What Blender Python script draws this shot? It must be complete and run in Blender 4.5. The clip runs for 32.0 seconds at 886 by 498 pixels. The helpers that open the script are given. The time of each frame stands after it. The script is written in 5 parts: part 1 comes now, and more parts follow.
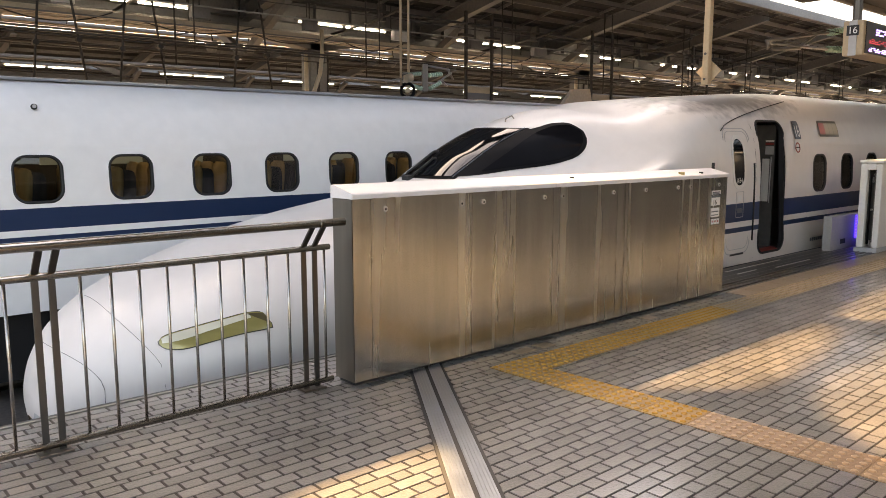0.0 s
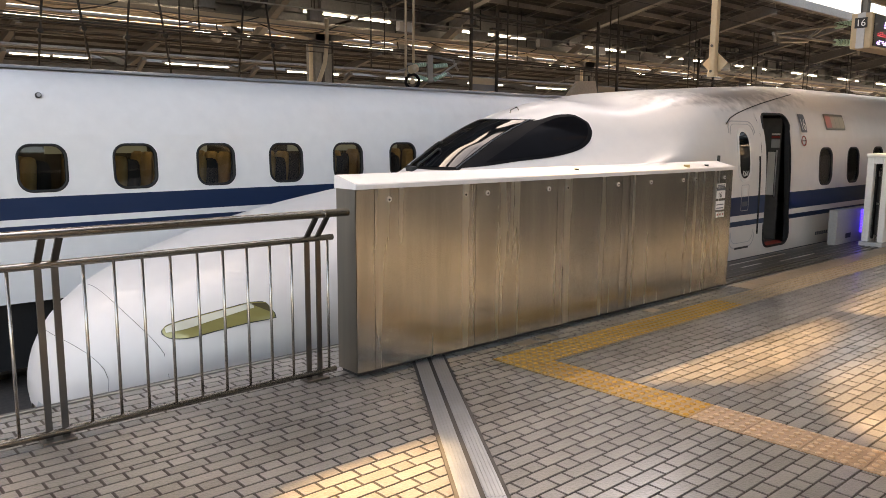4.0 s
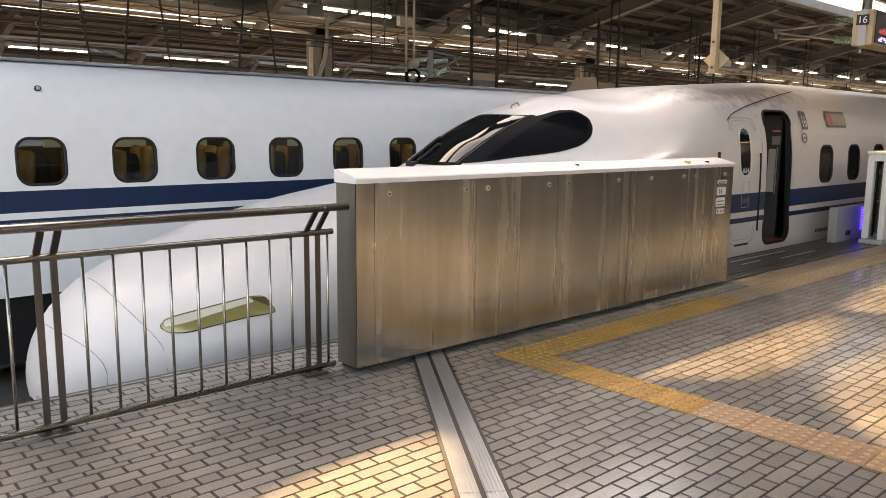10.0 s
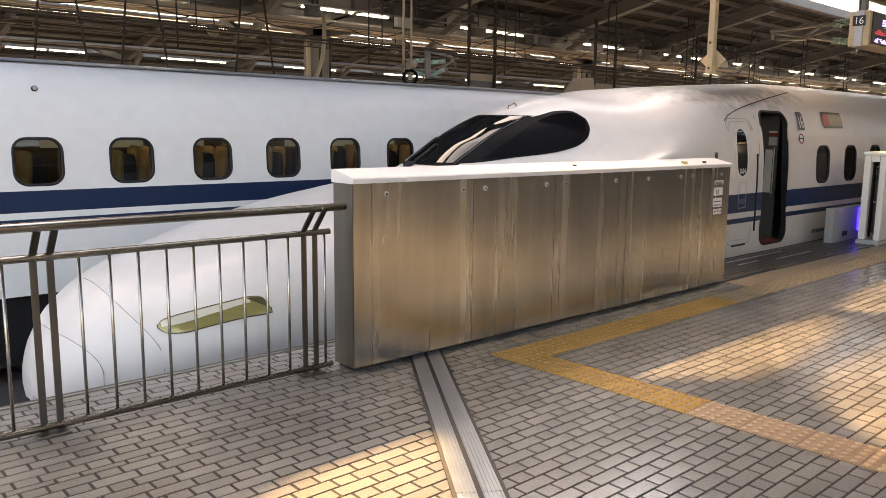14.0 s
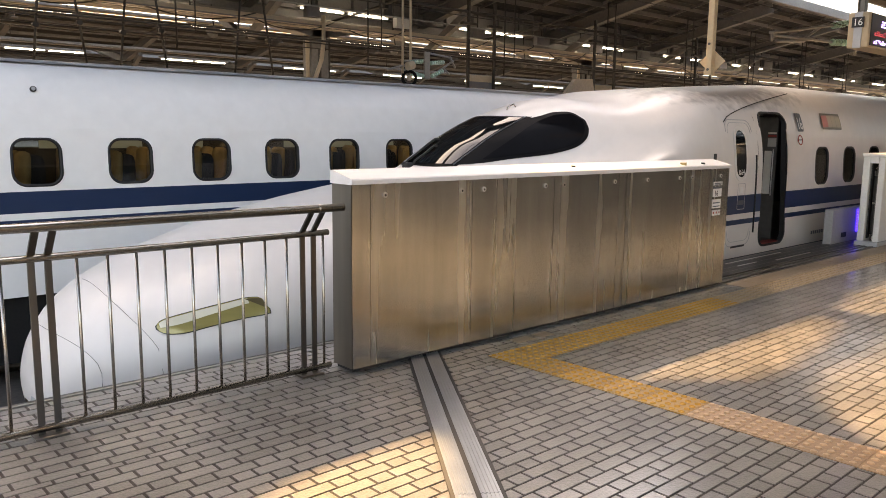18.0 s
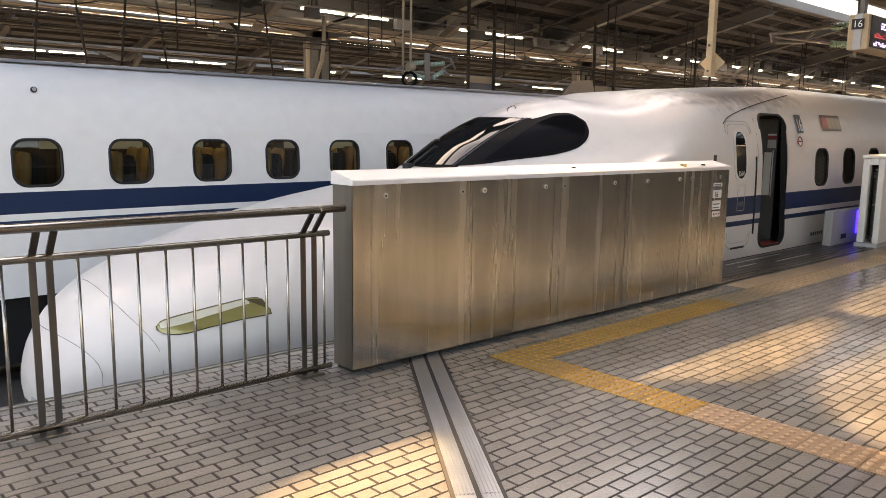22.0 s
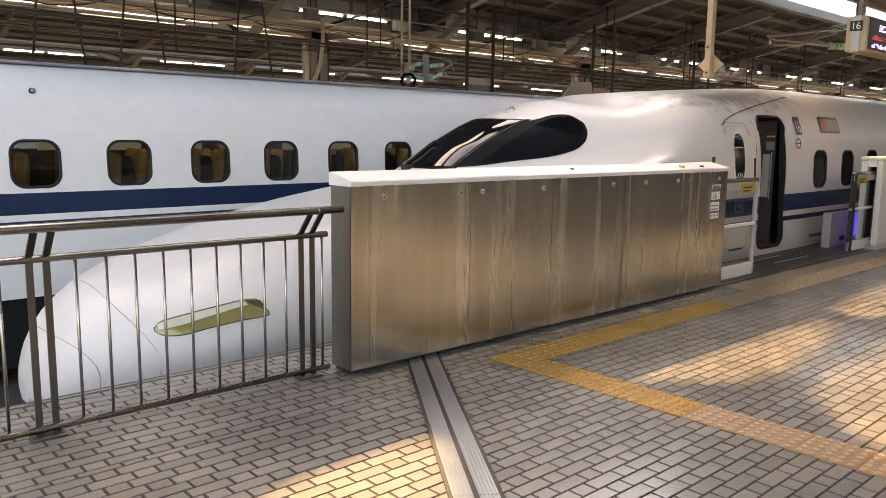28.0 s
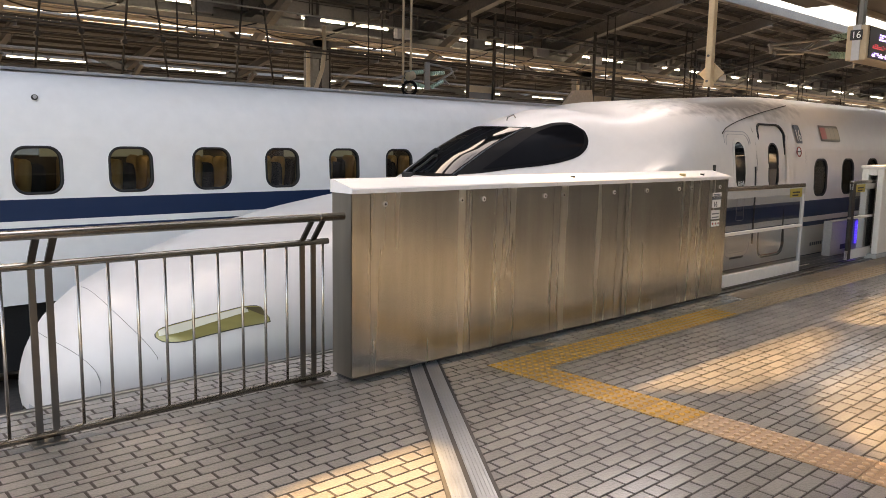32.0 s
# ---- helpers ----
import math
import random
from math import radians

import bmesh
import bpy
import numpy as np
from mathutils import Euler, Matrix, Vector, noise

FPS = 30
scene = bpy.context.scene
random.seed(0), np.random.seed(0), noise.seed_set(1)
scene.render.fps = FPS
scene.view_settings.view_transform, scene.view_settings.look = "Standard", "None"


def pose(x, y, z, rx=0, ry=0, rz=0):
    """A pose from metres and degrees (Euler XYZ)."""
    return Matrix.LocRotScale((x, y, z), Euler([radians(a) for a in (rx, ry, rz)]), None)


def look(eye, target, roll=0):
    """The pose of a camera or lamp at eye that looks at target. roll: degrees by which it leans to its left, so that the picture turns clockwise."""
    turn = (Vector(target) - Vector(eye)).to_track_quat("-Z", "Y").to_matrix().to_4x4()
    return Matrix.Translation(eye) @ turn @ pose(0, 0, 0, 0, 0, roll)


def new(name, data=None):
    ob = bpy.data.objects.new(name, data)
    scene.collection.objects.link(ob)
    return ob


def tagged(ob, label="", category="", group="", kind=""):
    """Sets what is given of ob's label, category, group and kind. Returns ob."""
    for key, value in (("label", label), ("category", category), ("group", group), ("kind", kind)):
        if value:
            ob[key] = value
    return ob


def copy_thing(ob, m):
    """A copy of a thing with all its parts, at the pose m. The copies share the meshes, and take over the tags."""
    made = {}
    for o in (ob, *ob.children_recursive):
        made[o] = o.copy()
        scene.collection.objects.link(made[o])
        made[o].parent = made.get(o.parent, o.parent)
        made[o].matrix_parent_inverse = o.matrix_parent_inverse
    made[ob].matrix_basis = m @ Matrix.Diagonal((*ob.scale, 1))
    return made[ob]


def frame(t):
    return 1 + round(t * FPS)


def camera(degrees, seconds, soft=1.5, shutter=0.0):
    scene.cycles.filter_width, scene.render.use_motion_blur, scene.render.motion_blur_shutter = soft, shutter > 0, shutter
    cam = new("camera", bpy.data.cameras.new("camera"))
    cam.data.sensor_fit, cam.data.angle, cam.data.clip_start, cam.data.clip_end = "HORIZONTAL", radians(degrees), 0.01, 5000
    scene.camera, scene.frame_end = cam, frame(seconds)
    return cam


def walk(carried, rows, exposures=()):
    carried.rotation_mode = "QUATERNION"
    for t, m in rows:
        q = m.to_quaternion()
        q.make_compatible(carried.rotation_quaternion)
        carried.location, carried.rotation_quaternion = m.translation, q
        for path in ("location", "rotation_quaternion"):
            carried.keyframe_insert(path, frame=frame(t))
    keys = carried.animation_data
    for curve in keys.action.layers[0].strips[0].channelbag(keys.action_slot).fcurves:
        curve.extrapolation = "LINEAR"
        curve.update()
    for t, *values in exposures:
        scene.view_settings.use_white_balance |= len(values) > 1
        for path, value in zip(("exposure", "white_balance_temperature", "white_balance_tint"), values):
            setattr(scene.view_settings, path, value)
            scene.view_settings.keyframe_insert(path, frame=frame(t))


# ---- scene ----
cam = camera(60.0, 32.0, soft=0.55)
PATH = [
    (0, pose(-0.0151, -0.0204, 1.5561, 82.085, 0.017, -41.959)),
    (0.5, pose(-0.0134, -0.0193, 1.5553, 82.034, 0.020, -41.882)),
    (1, pose(-0.0120, -0.0180, 1.5543, 81.987, -0.009, -41.775)),
    (1.5, pose(-0.0112, -0.0155, 1.5535, 81.934, -0.019, -41.689)),
    (2, pose(-0.0093, -0.0120, 1.5528, 81.869, -0.056, -41.637)),
    (2.5, pose(-0.0068, -0.0107, 1.5520, 81.790, -0.118, -41.639)),
    (3, pose(-0.0059, -0.0121, 1.5515, 81.680, -0.166, -41.643)),
    (3.5, pose(-0.0064, -0.0135, 1.5510, 81.557, -0.245, -41.631)),
    (5.5, pose(0.0002, -0.0051, 1.5445, 81.365, -0.434, -41.617)),
    (6, pose(0.0011, -0.0046, 1.5449, 81.295, -0.398, -41.574)),
    (6.5, pose(0.0021, -0.0035, 1.5449, 81.207, -0.409, -41.508)),
    (7, pose(0.0020, -0.0024, 1.5437, 81.112, -0.418, -41.491)),
    (7.5, pose(0.0006, -0.0014, 1.5418, 81.020, -0.454, -41.509)),
    (8, pose(-0.0005, -0.0005, 1.5403, 80.930, -0.490, -41.586)),
    (8.5, pose(-0.0007, -0.0000, 1.5398, 80.922, -0.547, -41.638)),
    (9, pose(-0.0005, -0.0000, 1.5397, 80.986, -0.555, -41.696)),
    (9.5, pose(-0.0008, -0.0002, 1.5396, 81.104, -0.575, -41.693)),
    (10, pose(-0.0016, -0.0006, 1.5398, 81.183, -0.594, -41.632)),
    (10.5, pose(-0.0021, -0.0006, 1.5398, 81.272, -0.600, -41.589)),
    (11, pose(-0.0019, -0.0002, 1.5394, 81.272, -0.604, -41.575)),
    (11.5, pose(-0.0014, 0.0002, 1.5387, 81.173, -0.579, -41.628)),
    (12, pose(-0.0012, 0.0010, 1.5375, 81.041, -0.621, -41.698)),
    (12.5, pose(-0.0017, 0.0008, 1.5368, 80.955, -0.621, -41.750)),
    (13, pose(-0.0021, -0.0005, 1.5366, 80.968, -0.615, -41.762)),
    (13.5, pose(-0.0017, -0.0017, 1.5359, 81.095, -0.597, -41.805)),
    (14, pose(-0.0012, -0.0030, 1.5349, 81.250, -0.620, -41.818)),
    (14.5, pose(-0.0006, -0.0038, 1.5341, 81.385, -0.637, -41.815)),
    (16.5, pose(0.0021, -0.0021, 1.5355, 81.283, -0.610, -41.830)),
    (17, pose(0.0014, -0.0024, 1.5350, 81.238, -0.601, -41.850)),
    (17.5, pose(0.0017, -0.0027, 1.5347, 81.246, -0.649, -41.868)),
    (18, pose(0.0034, -0.0028, 1.5347, 81.323, -0.678, -41.868)),
    (18.5, pose(0.0045, -0.0034, 1.5346, 81.437, -0.653, -41.871)),
    (19, pose(0.0045, -0.0040, 1.5345, 81.526, -0.696, -41.853)),
    (19.5, pose(0.0033, -0.0043, 1.5345, 81.569, -0.678, -41.846)),
    (20, pose(0.0019, -0.0047, 1.5343, 81.534, -0.696, -41.849)),
    (20.5, pose(0.0007, -0.0047, 1.5335, 81.456, -0.663, -41.866)),
    (21, pose(-0.0009, -0.0045, 1.5330, 81.412, -0.697, -41.884)),
    (21.5, pose(-0.0033, -0.0049, 1.5334, 81.394, -0.726, -41.888)),
    (22, pose(-0.0047, -0.0054, 1.5335, 81.407, -0.752, -41.875)),
    (22.5, pose(-0.0044, -0.0052, 1.5334, 81.437, -0.738, -41.838)),
    (23, pose(-0.0026, -0.0048, 1.5331, 81.458, -0.715, -41.811)),
    (23.5, pose(-0.0007, -0.0054, 1.5326, 81.441, -0.700, -41.799)),
    (24, pose(-0.0001, -0.0071, 1.5324, 81.407, -0.685, -41.804)),
    (24.5, pose(-0.0008, -0.0084, 1.5317, 81.424, -0.721, -41.814)),
    (25, pose(-0.0020, -0.0088, 1.5307, 81.455, -0.750, -41.829)),
    (25.5, pose(-0.0027, -0.0087, 1.5299, 81.537, -0.796, -41.848)),
    (27.5, pose(-0.0001, -0.0061, 1.5295, 81.597, -0.794, -41.910)),
    (28, pose(0.0016, -0.0045, 1.5291, 81.543, -0.797, -41.954)),
    (28.5, pose(0.0027, -0.0038, 1.5287, 81.499, -0.834, -41.987)),
    (29, pose(0.0026, -0.0034, 1.5285, 81.469, -0.820, -42.004)),
    (29.5, pose(0.0023, -0.0030, 1.5282, 81.437, -0.810, -42.007)),
    (30, pose(0.0027, -0.0027, 1.5275, 81.430, -0.779, -42.006)),
    (30.5, pose(0.0028, -0.0032, 1.5277, 81.505, -0.831, -41.992)),
    (31, pose(0.0009, -0.0045, 1.5286, 81.674, -0.858, -41.969)),
    (31.5, pose(-0.0024, -0.0056, 1.5294, 81.879, -0.927, -41.938)),
    (32, pose(-0.0049, -0.0060, 1.5300, 82.086, -0.951, -41.898)),
]
walk(cam, PATH, exposures=[(0, 2.95, 9000, 15), (32, 2.95, 9000, 15)])

# ---- light ----
SUN_DIR = Vector((0.12, 0.68, 0.70)).normalized()
world = bpy.data.worlds.new("sky")
scene.world = world
world.use_nodes = True
wn = world.node_tree.nodes
sky = wn.new("ShaderNodeTexSky")
sky.sky_type = "NISHITA"
sky.sun_disc = False
sky.sun_elevation = math.asin(SUN_DIR.z)
sky.sun_rotation = math.atan2(SUN_DIR.x, SUN_DIR.y)
sky.air_density, sky.dust_density = 1.0, 4.0
wn["Background"].inputs["Strength"].default_value = 0.15
world.node_tree.links.new(sky.outputs[0], wn["Background"].inputs["Color"])
sun = new("sun", bpy.data.lights.new("sun", "SUN"))
sun.data.energy, sun.data.angle, sun.data.color = 3.0, radians(1.3), (1.0, 0.70, 0.38)
sun.matrix_world = look(SUN_DIR * 60, (0, 0, 0))


# ---- materials ----
def mat(name, color, rough=0.6, metal=0.0, grain=30.0, var=0.15, bump=0.0, stain=1.2, tint=None, stretch=None,
        island=0.0, per_object=0.0, coat=0.0, rvar=0.0):
    """A surface with variation at two scales (stains of about 1/stain m, grain of 1/grain m)."""
    m = bpy.data.materials.new(name)
    m.use_nodes = True
    nt = m.node_tree
    b = nt.nodes["Principled BSDF"]
    co = nt.nodes.new("ShaderNodeTexCoord")
    mp = nt.nodes.new("ShaderNodeMapping")
    mp.inputs["Scale"].default_value = stretch or (1, 1, 1)
    nt.links.new(co.outputs["Object"], mp.inputs["Vector"])
    big, fine = nt.nodes.new("ShaderNodeTexNoise"), nt.nodes.new("ShaderNodeTexNoise")
    for n, s, d in ((big, stain, 4), (fine, grain, 5)):
        n.inputs["Scale"].default_value, n.inputs["Detail"].default_value = s, d
        nt.links.new(mp.outputs[0], n.inputs["Vector"])
    mixn = nt.nodes.new("ShaderNodeMath")
    mixn.operation = "MULTIPLY_ADD"
    mixn.inputs[1].default_value = 0.5
    nt.links.new(big.outputs["Fac"], mixn.inputs[0])
    half = nt.nodes.new("ShaderNodeMath")
    half.operation = "MULTIPLY"
    half.inputs[1].default_value = 0.5
    nt.links.new(fine.outputs["Fac"], half.inputs[0])
    nt.links.new(half.outputs[0], mixn.inputs[2])
    fac = mixn.outputs[0]
    for src, amount in (("island", island), ("object", per_object)):
        if amount:
            g = nt.nodes.new("ShaderNodeNewGeometry" if src == "island" else "ShaderNodeObjectInfo")
            a = nt.nodes.new("ShaderNodeMath")
            a.operation = "MULTIPLY_ADD"
            a.inputs[1].default_value = amount
            nt.links.new(g.outputs["Random Per Island" if src == "island" else "Random"], a.inputs[0])
            nt.links.new(fac, a.inputs[2])
            s = nt.nodes.new("ShaderNodeMath")
            s.operation = "SUBTRACT"
            s.inputs[1].default_value = amount / 2
            nt.links.new(a.outputs[0], s.inputs[0])
            fac = s.outputs[0]
    ramp = nt.nodes.new("ShaderNodeValToRGB")
    c = Vector(color)
    other = Vector(tint) if tint else c * (1 - 2 * var)
    ramp.color_ramp.elements[0].position, ramp.color_ramp.elements[1].position = 0.3, 0.7
    ramp.color_ramp.elements[0].color = (*other, 1)
    ramp.color_ramp.elements[1].color = (*(c * (1 + var)), 1)
    nt.links.new(fac, ramp.inputs[0])
    nt.links.new(ramp.outputs[0], b.inputs["Base Color"])
    b.inputs["Roughness"].default_value, b.inputs["Metallic"].default_value = rough, metal
    b.inputs["Coat Weight"].default_value = coat
    b.inputs["Coat Roughness"].default_value = 0.06
    if rvar:
        r = nt.nodes.new("ShaderNodeMapRange")
        r.inputs["From Min"].default_value, r.inputs["From Max"].default_value = 0.3, 0.7
        r.inputs["To Min"].default_value, r.inputs["To Max"].default_value = max(rough - rvar, 0.02), rough + rvar
        nt.links.new(fine.outputs["Fac"], r.inputs["Value"])
        nt.links.new(r.outputs[0], b.inputs["Roughness"])
    if bump:
        bp = nt.nodes.new("ShaderNodeBump")
        bp.inputs["Strength"].default_value, bp.inputs["Distance"].default_value = bump, 0.01
        nt.links.new(fine.outputs["Fac"], bp.inputs["Height"])
        nt.links.new(bp.outputs[0], b.inputs["Normal"])
    return m


def glow(name, color, strength, base=None):
    m = bpy.data.materials.new(name)
    m.use_nodes = True
    b = m.node_tree.nodes["Principled BSDF"]
    b.inputs["Base Color"].default_value = (*(base or color), 1)
    b.inputs["Emission Color"].default_value = (*color, 1)
    b.inputs["Emission Strength"].default_value = strength
    return m


def glass(name, color=(0.9, 0.95, 0.95), rough=0.02):
    m = bpy.data.materials.new(name)
    m.use_nodes = True
    nt = m.node_tree
    b = nt.nodes["Principled BSDF"]
    nt.nodes.remove(b)
    tr, gl, mx = (nt.nodes.new("ShaderNodeBsdf" + k) if k != "Mix" else nt.nodes.new("ShaderNodeMixShader")
                  for k in ("Transparent", "Glossy", "Mix"))
    fr = nt.nodes.new("ShaderNodeFresnel")
    fr.inputs["IOR"].default_value = 1.5
    tr.inputs["Color"].default_value = (*color, 1)
    gl.inputs["Roughness"].default_value = rough
    nt.links.new(fr.outputs[0], mx.inputs[0])
    nt.links.new(tr.outputs[0], mx.inputs[1])
    nt.links.new(gl.outputs[0], mx.inputs[2])
    nt.links.new(mx.outputs[0], nt.nodes["Material Output"].inputs["Surface"])
    return m


def livery(name, blue_from, bands, soot=None, white=(0.80, 0.795, 0.78), gloss=(0.22, 0.35)):
    """White train paint with a broad and a narrow blue band along the side, from x = blue_from on."""
    m = mat(name, white, gloss[0], 0, 6, 0.03, 0, 0.7, coat=gloss[1])
    nt = m.node_tree
    b = nt.nodes["Principled BSDF"]
    ramp = b.inputs["Base Color"].links[0].from_node
    geo = nt.nodes.new("ShaderNodeTexCoord")
    xyz = nt.nodes.new("ShaderNodeSeparateXYZ")
    nt.links.new(geo.outputs["Object"], xyz.inputs[0])

    def between(out, lo, hi):
        a, c = nt.nodes.new("ShaderNodeMath"), nt.nodes.new("ShaderNodeMath")
        a.operation, c.operation = "GREATER_THAN", "LESS_THAN"
        a.inputs[1].default_value, c.inputs[1].default_value = lo, hi
        nt.links.new(out, a.inputs[0])
        nt.links.new(out, c.inputs[0])
        p = nt.nodes.new("ShaderNodeMath")
        p.operation = "MULTIPLY"
        nt.links.new(a.outputs[0], p.inputs[0])
        nt.links.new(c.outputs[0], p.inputs[1])
        return p.outputs[0]
    s = nt.nodes.new("ShaderNodeMath")
    s.operation = "ADD"
    nt.links.new(between(xyz.outputs["Z"], *bands[:2]), s.inputs[0])
    nt.links.new(between(xyz.outputs["Z"], *bands[2:]), s.inputs[1])
    p = nt.nodes.new("ShaderNodeMath")
    p.operation = "MULTIPLY"
    nt.links.new(s.outputs[0], p.inputs[0])
    nt.links.new(between(xyz.outputs["X"], blue_from, 999), p.inputs[1])
    mx = nt.nodes.new("ShaderNodeMix")
    mx.data_type = "RGBA"
    nt.links.new(p.outputs[0], mx.inputs["Factor"])
    nt.links.new(ramp.outputs[0], mx.inputs["A"])
    mx.inputs["B"].default_value = (0.006, 0.023, 0.070, 1)
    out = mx.outputs["Result"]
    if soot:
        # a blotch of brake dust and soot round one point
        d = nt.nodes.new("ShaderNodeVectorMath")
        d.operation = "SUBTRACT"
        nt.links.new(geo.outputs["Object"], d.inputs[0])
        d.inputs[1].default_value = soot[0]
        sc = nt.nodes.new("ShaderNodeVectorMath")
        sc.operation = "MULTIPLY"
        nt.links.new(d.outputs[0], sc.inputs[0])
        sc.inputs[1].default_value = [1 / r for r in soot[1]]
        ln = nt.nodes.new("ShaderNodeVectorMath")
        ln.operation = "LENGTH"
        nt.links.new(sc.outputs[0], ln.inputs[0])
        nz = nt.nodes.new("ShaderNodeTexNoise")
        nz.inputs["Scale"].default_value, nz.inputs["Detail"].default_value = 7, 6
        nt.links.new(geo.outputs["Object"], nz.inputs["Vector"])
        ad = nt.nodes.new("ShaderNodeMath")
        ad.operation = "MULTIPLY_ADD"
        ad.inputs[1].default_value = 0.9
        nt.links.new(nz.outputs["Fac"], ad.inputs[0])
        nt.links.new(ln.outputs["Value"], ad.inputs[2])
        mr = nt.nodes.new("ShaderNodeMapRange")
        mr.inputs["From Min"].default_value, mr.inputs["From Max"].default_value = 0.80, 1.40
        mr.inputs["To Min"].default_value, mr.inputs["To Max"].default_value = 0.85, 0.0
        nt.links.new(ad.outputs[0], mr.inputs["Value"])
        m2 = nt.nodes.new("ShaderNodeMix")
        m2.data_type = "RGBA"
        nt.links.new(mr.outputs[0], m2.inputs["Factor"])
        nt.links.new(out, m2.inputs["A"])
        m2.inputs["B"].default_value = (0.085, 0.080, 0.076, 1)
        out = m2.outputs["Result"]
    nt.links.new(out, b.inputs["Base Color"])
    return m


# One white in two tones: darker near, lighter far, in place of light.
WHITE_NEAR = livery("shaded_white_paint", 8.9, (0.525, 0.765, 0.385, 0.450), ((10.0, 5.45, 2.16), (2.1, 1.0, 0.36)), (0.69, 0.65, 0.615), (0.30, 0.06))
WHITE_NEAR.node_tree.nodes["Principled BSDF"].inputs["Specular IOR Level"].default_value = 0.32
WHITE_REAR = livery("brightened_white_paint", -99, (0.583, 0.823, 0.455, 0.508), white=(0.85, 0.826, 0.805), gloss=(0.34, 0.0))
WHITE_REAR.node_tree.nodes["Principled BSDF"].inputs["Specular IOR Level"].default_value = 0.3
ROOF_GREY = mat("sooty_roof_paint", (0.42, 0.42, 0.43), 0.45, 0, 12, 0.2, 0.1, 1.5, stretch=(0.4, 2, 1))
GAP_BLACK = mat("rubber_black", (0.010, 0.010, 0.011), 0.6, 0, 40, 0.2)
GLASS_DARK = mat("dark_tinted_glass", (0.010, 0.012, 0.014), 0.05, 0, 3, 0.2)
GLASS_DARK.node_tree.nodes["Principled BSDF"].inputs["Specular IOR Level"].default_value = 0.5
SURROUND = mat("black_window_enamel", (0.008, 0.008, 0.009), 0.45, 0, 3, 0.2)
SURROUND.node_tree.nodes["Principled BSDF"].inputs["Specular IOR Level"].default_value = 0.04
GLASS_SIDE = mat("black_side_glass", (0.006, 0.006, 0.007), 0.08, 0, 3, 0.2)
GLASS_SIDE.node_tree.nodes["Principled BSDF"].inputs["Specular IOR Level"].default_value = 0.02
GLASS_PANE = glass("clear_glass", (0.62, 0.67, 0.68))
GLASS_PANE.node_tree.nodes["Fresnel"].inputs["IOR"].default_value = 2.1
GLASS_TRAIN = glass("train_window_glass", (0.50, 0.52, 0.48))
STEEL = mat("brushed_stainless_steel", (0.53, 0.53, 0.495), 0.26, 1.0, 9, 0.20, 0.0, 1.8, stretch=(1.0, 3.0, 0.05), rvar=0.028)
b_ = STEEL.node_tree.nodes["Principled BSDF"]
b_.inputs["Anisotropic"].default_value = 0.35
along = STEEL.node_tree.nodes.new("ShaderNodeCombineXYZ")
along.inputs[0].default_value = 1.0
STEEL.node_tree.links.new(along.outputs[0], b_.inputs["Tangent"])
# Darker copy of the steel: the end panels' shade is in the colour.
STEEL_END = mat("shaded_stainless_end", (0.25, 0.225, 0.19), 0.42, 1.0, 7, 0.18, 0.0, 1.8, stretch=(3.0, 1.0, 0.06), rvar=0.03)
# Pale, hardly metallic colour stands in for the sky mirrored in the cap.
STEEL_TOP = mat("sky_pale_stainless", (0.70, 0.695, 0.70), 0.40, 0.15, 20, 0.05, 0.01, 2, stretch=(0.3, 4, 4), rvar=0.06)
BOLT = mat("lock_steel", (0.72, 0.70, 0.66), 0.3, 0.7, 30, 0.1)
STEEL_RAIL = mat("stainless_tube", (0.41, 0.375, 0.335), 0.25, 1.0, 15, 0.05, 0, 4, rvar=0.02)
# Stainless darkened in its colour to stand in for dim reflections.
STEEL_POST = mat("shade_dark_stainless", (0.12, 0.11, 0.10), 0.32, 1.0, 15, 0.06, 0.0, 4, rvar=0.03)
ALU = mat("ribbed_aluminium", (0.34, 0.37, 0.41), 0.32, 0.85, 14, 0.06, 0.0, 5, rvar=0.04)
BRICK = mat("grey_paving_brick", (0.152, 0.147, 0.142), 0.40, 0, 75, 0.36, 0.26, 1.6, per_object=0.14, rvar=0.10, coat=1.0)
BRICK_FAR = mat("grey_paving_brick_rows", (0.152, 0.147, 0.142), 0.40, 0, 75, 0.36, 0.26, 1.6, island=0.14, rvar=0.10, coat=1.0)
for m_ in (BRICK, BRICK_FAR):
    m_.node_tree.nodes["Principled BSDF"].inputs["Coat Roughness"].default_value = 0.19
    m_.node_tree.nodes["Principled BSDF"].inputs["Coat IOR"].default_value = 1.8
GROUT = mat("dark_joint_mortar", (0.022, 0.018, 0.015), 0.9, 0, 90, 0.3, 0.3)
TACTILE = mat("yellow_tactile_tile", (0.31, 0.165, 0.030), 0.38, 0, 60, 0.22, 0.15, 2.5, per_object=0.15)
TACTILE_OLD = mat("worn_buff_tactile_tile", (0.26, 0.165, 0.095), 0.42, 0, 60, 0.22, 0.15, 2.5, per_object=0.15)
# Each dot colour is paler than the tile base it stands on.
DOT_YELLOW = mat("raised_yellow_dot", (0.50, 0.28, 0.060), 0.26, 0, 60, 0.16, 0.1, 2.5, per_object=0.15)
DOT_PALE = mat("raised_brown_dot", (0.29, 0.215, 0.13), 0.42, 0, 60, 0.16, 0.1, 2.5, per_object=0.15)
DOT_OLD = mat("raised_buff_dot", (0.37, 0.25, 0.155), 0.36, 0, 60, 0.16, 0.1, 2.5, per_object=0.15)
TACTILE_PALE = mat("pale_brown_tactile", (0.215, 0.16, 0.10), 0.4, 0, 60, 0.22, 0.15, 2.5, per_object=0.12)
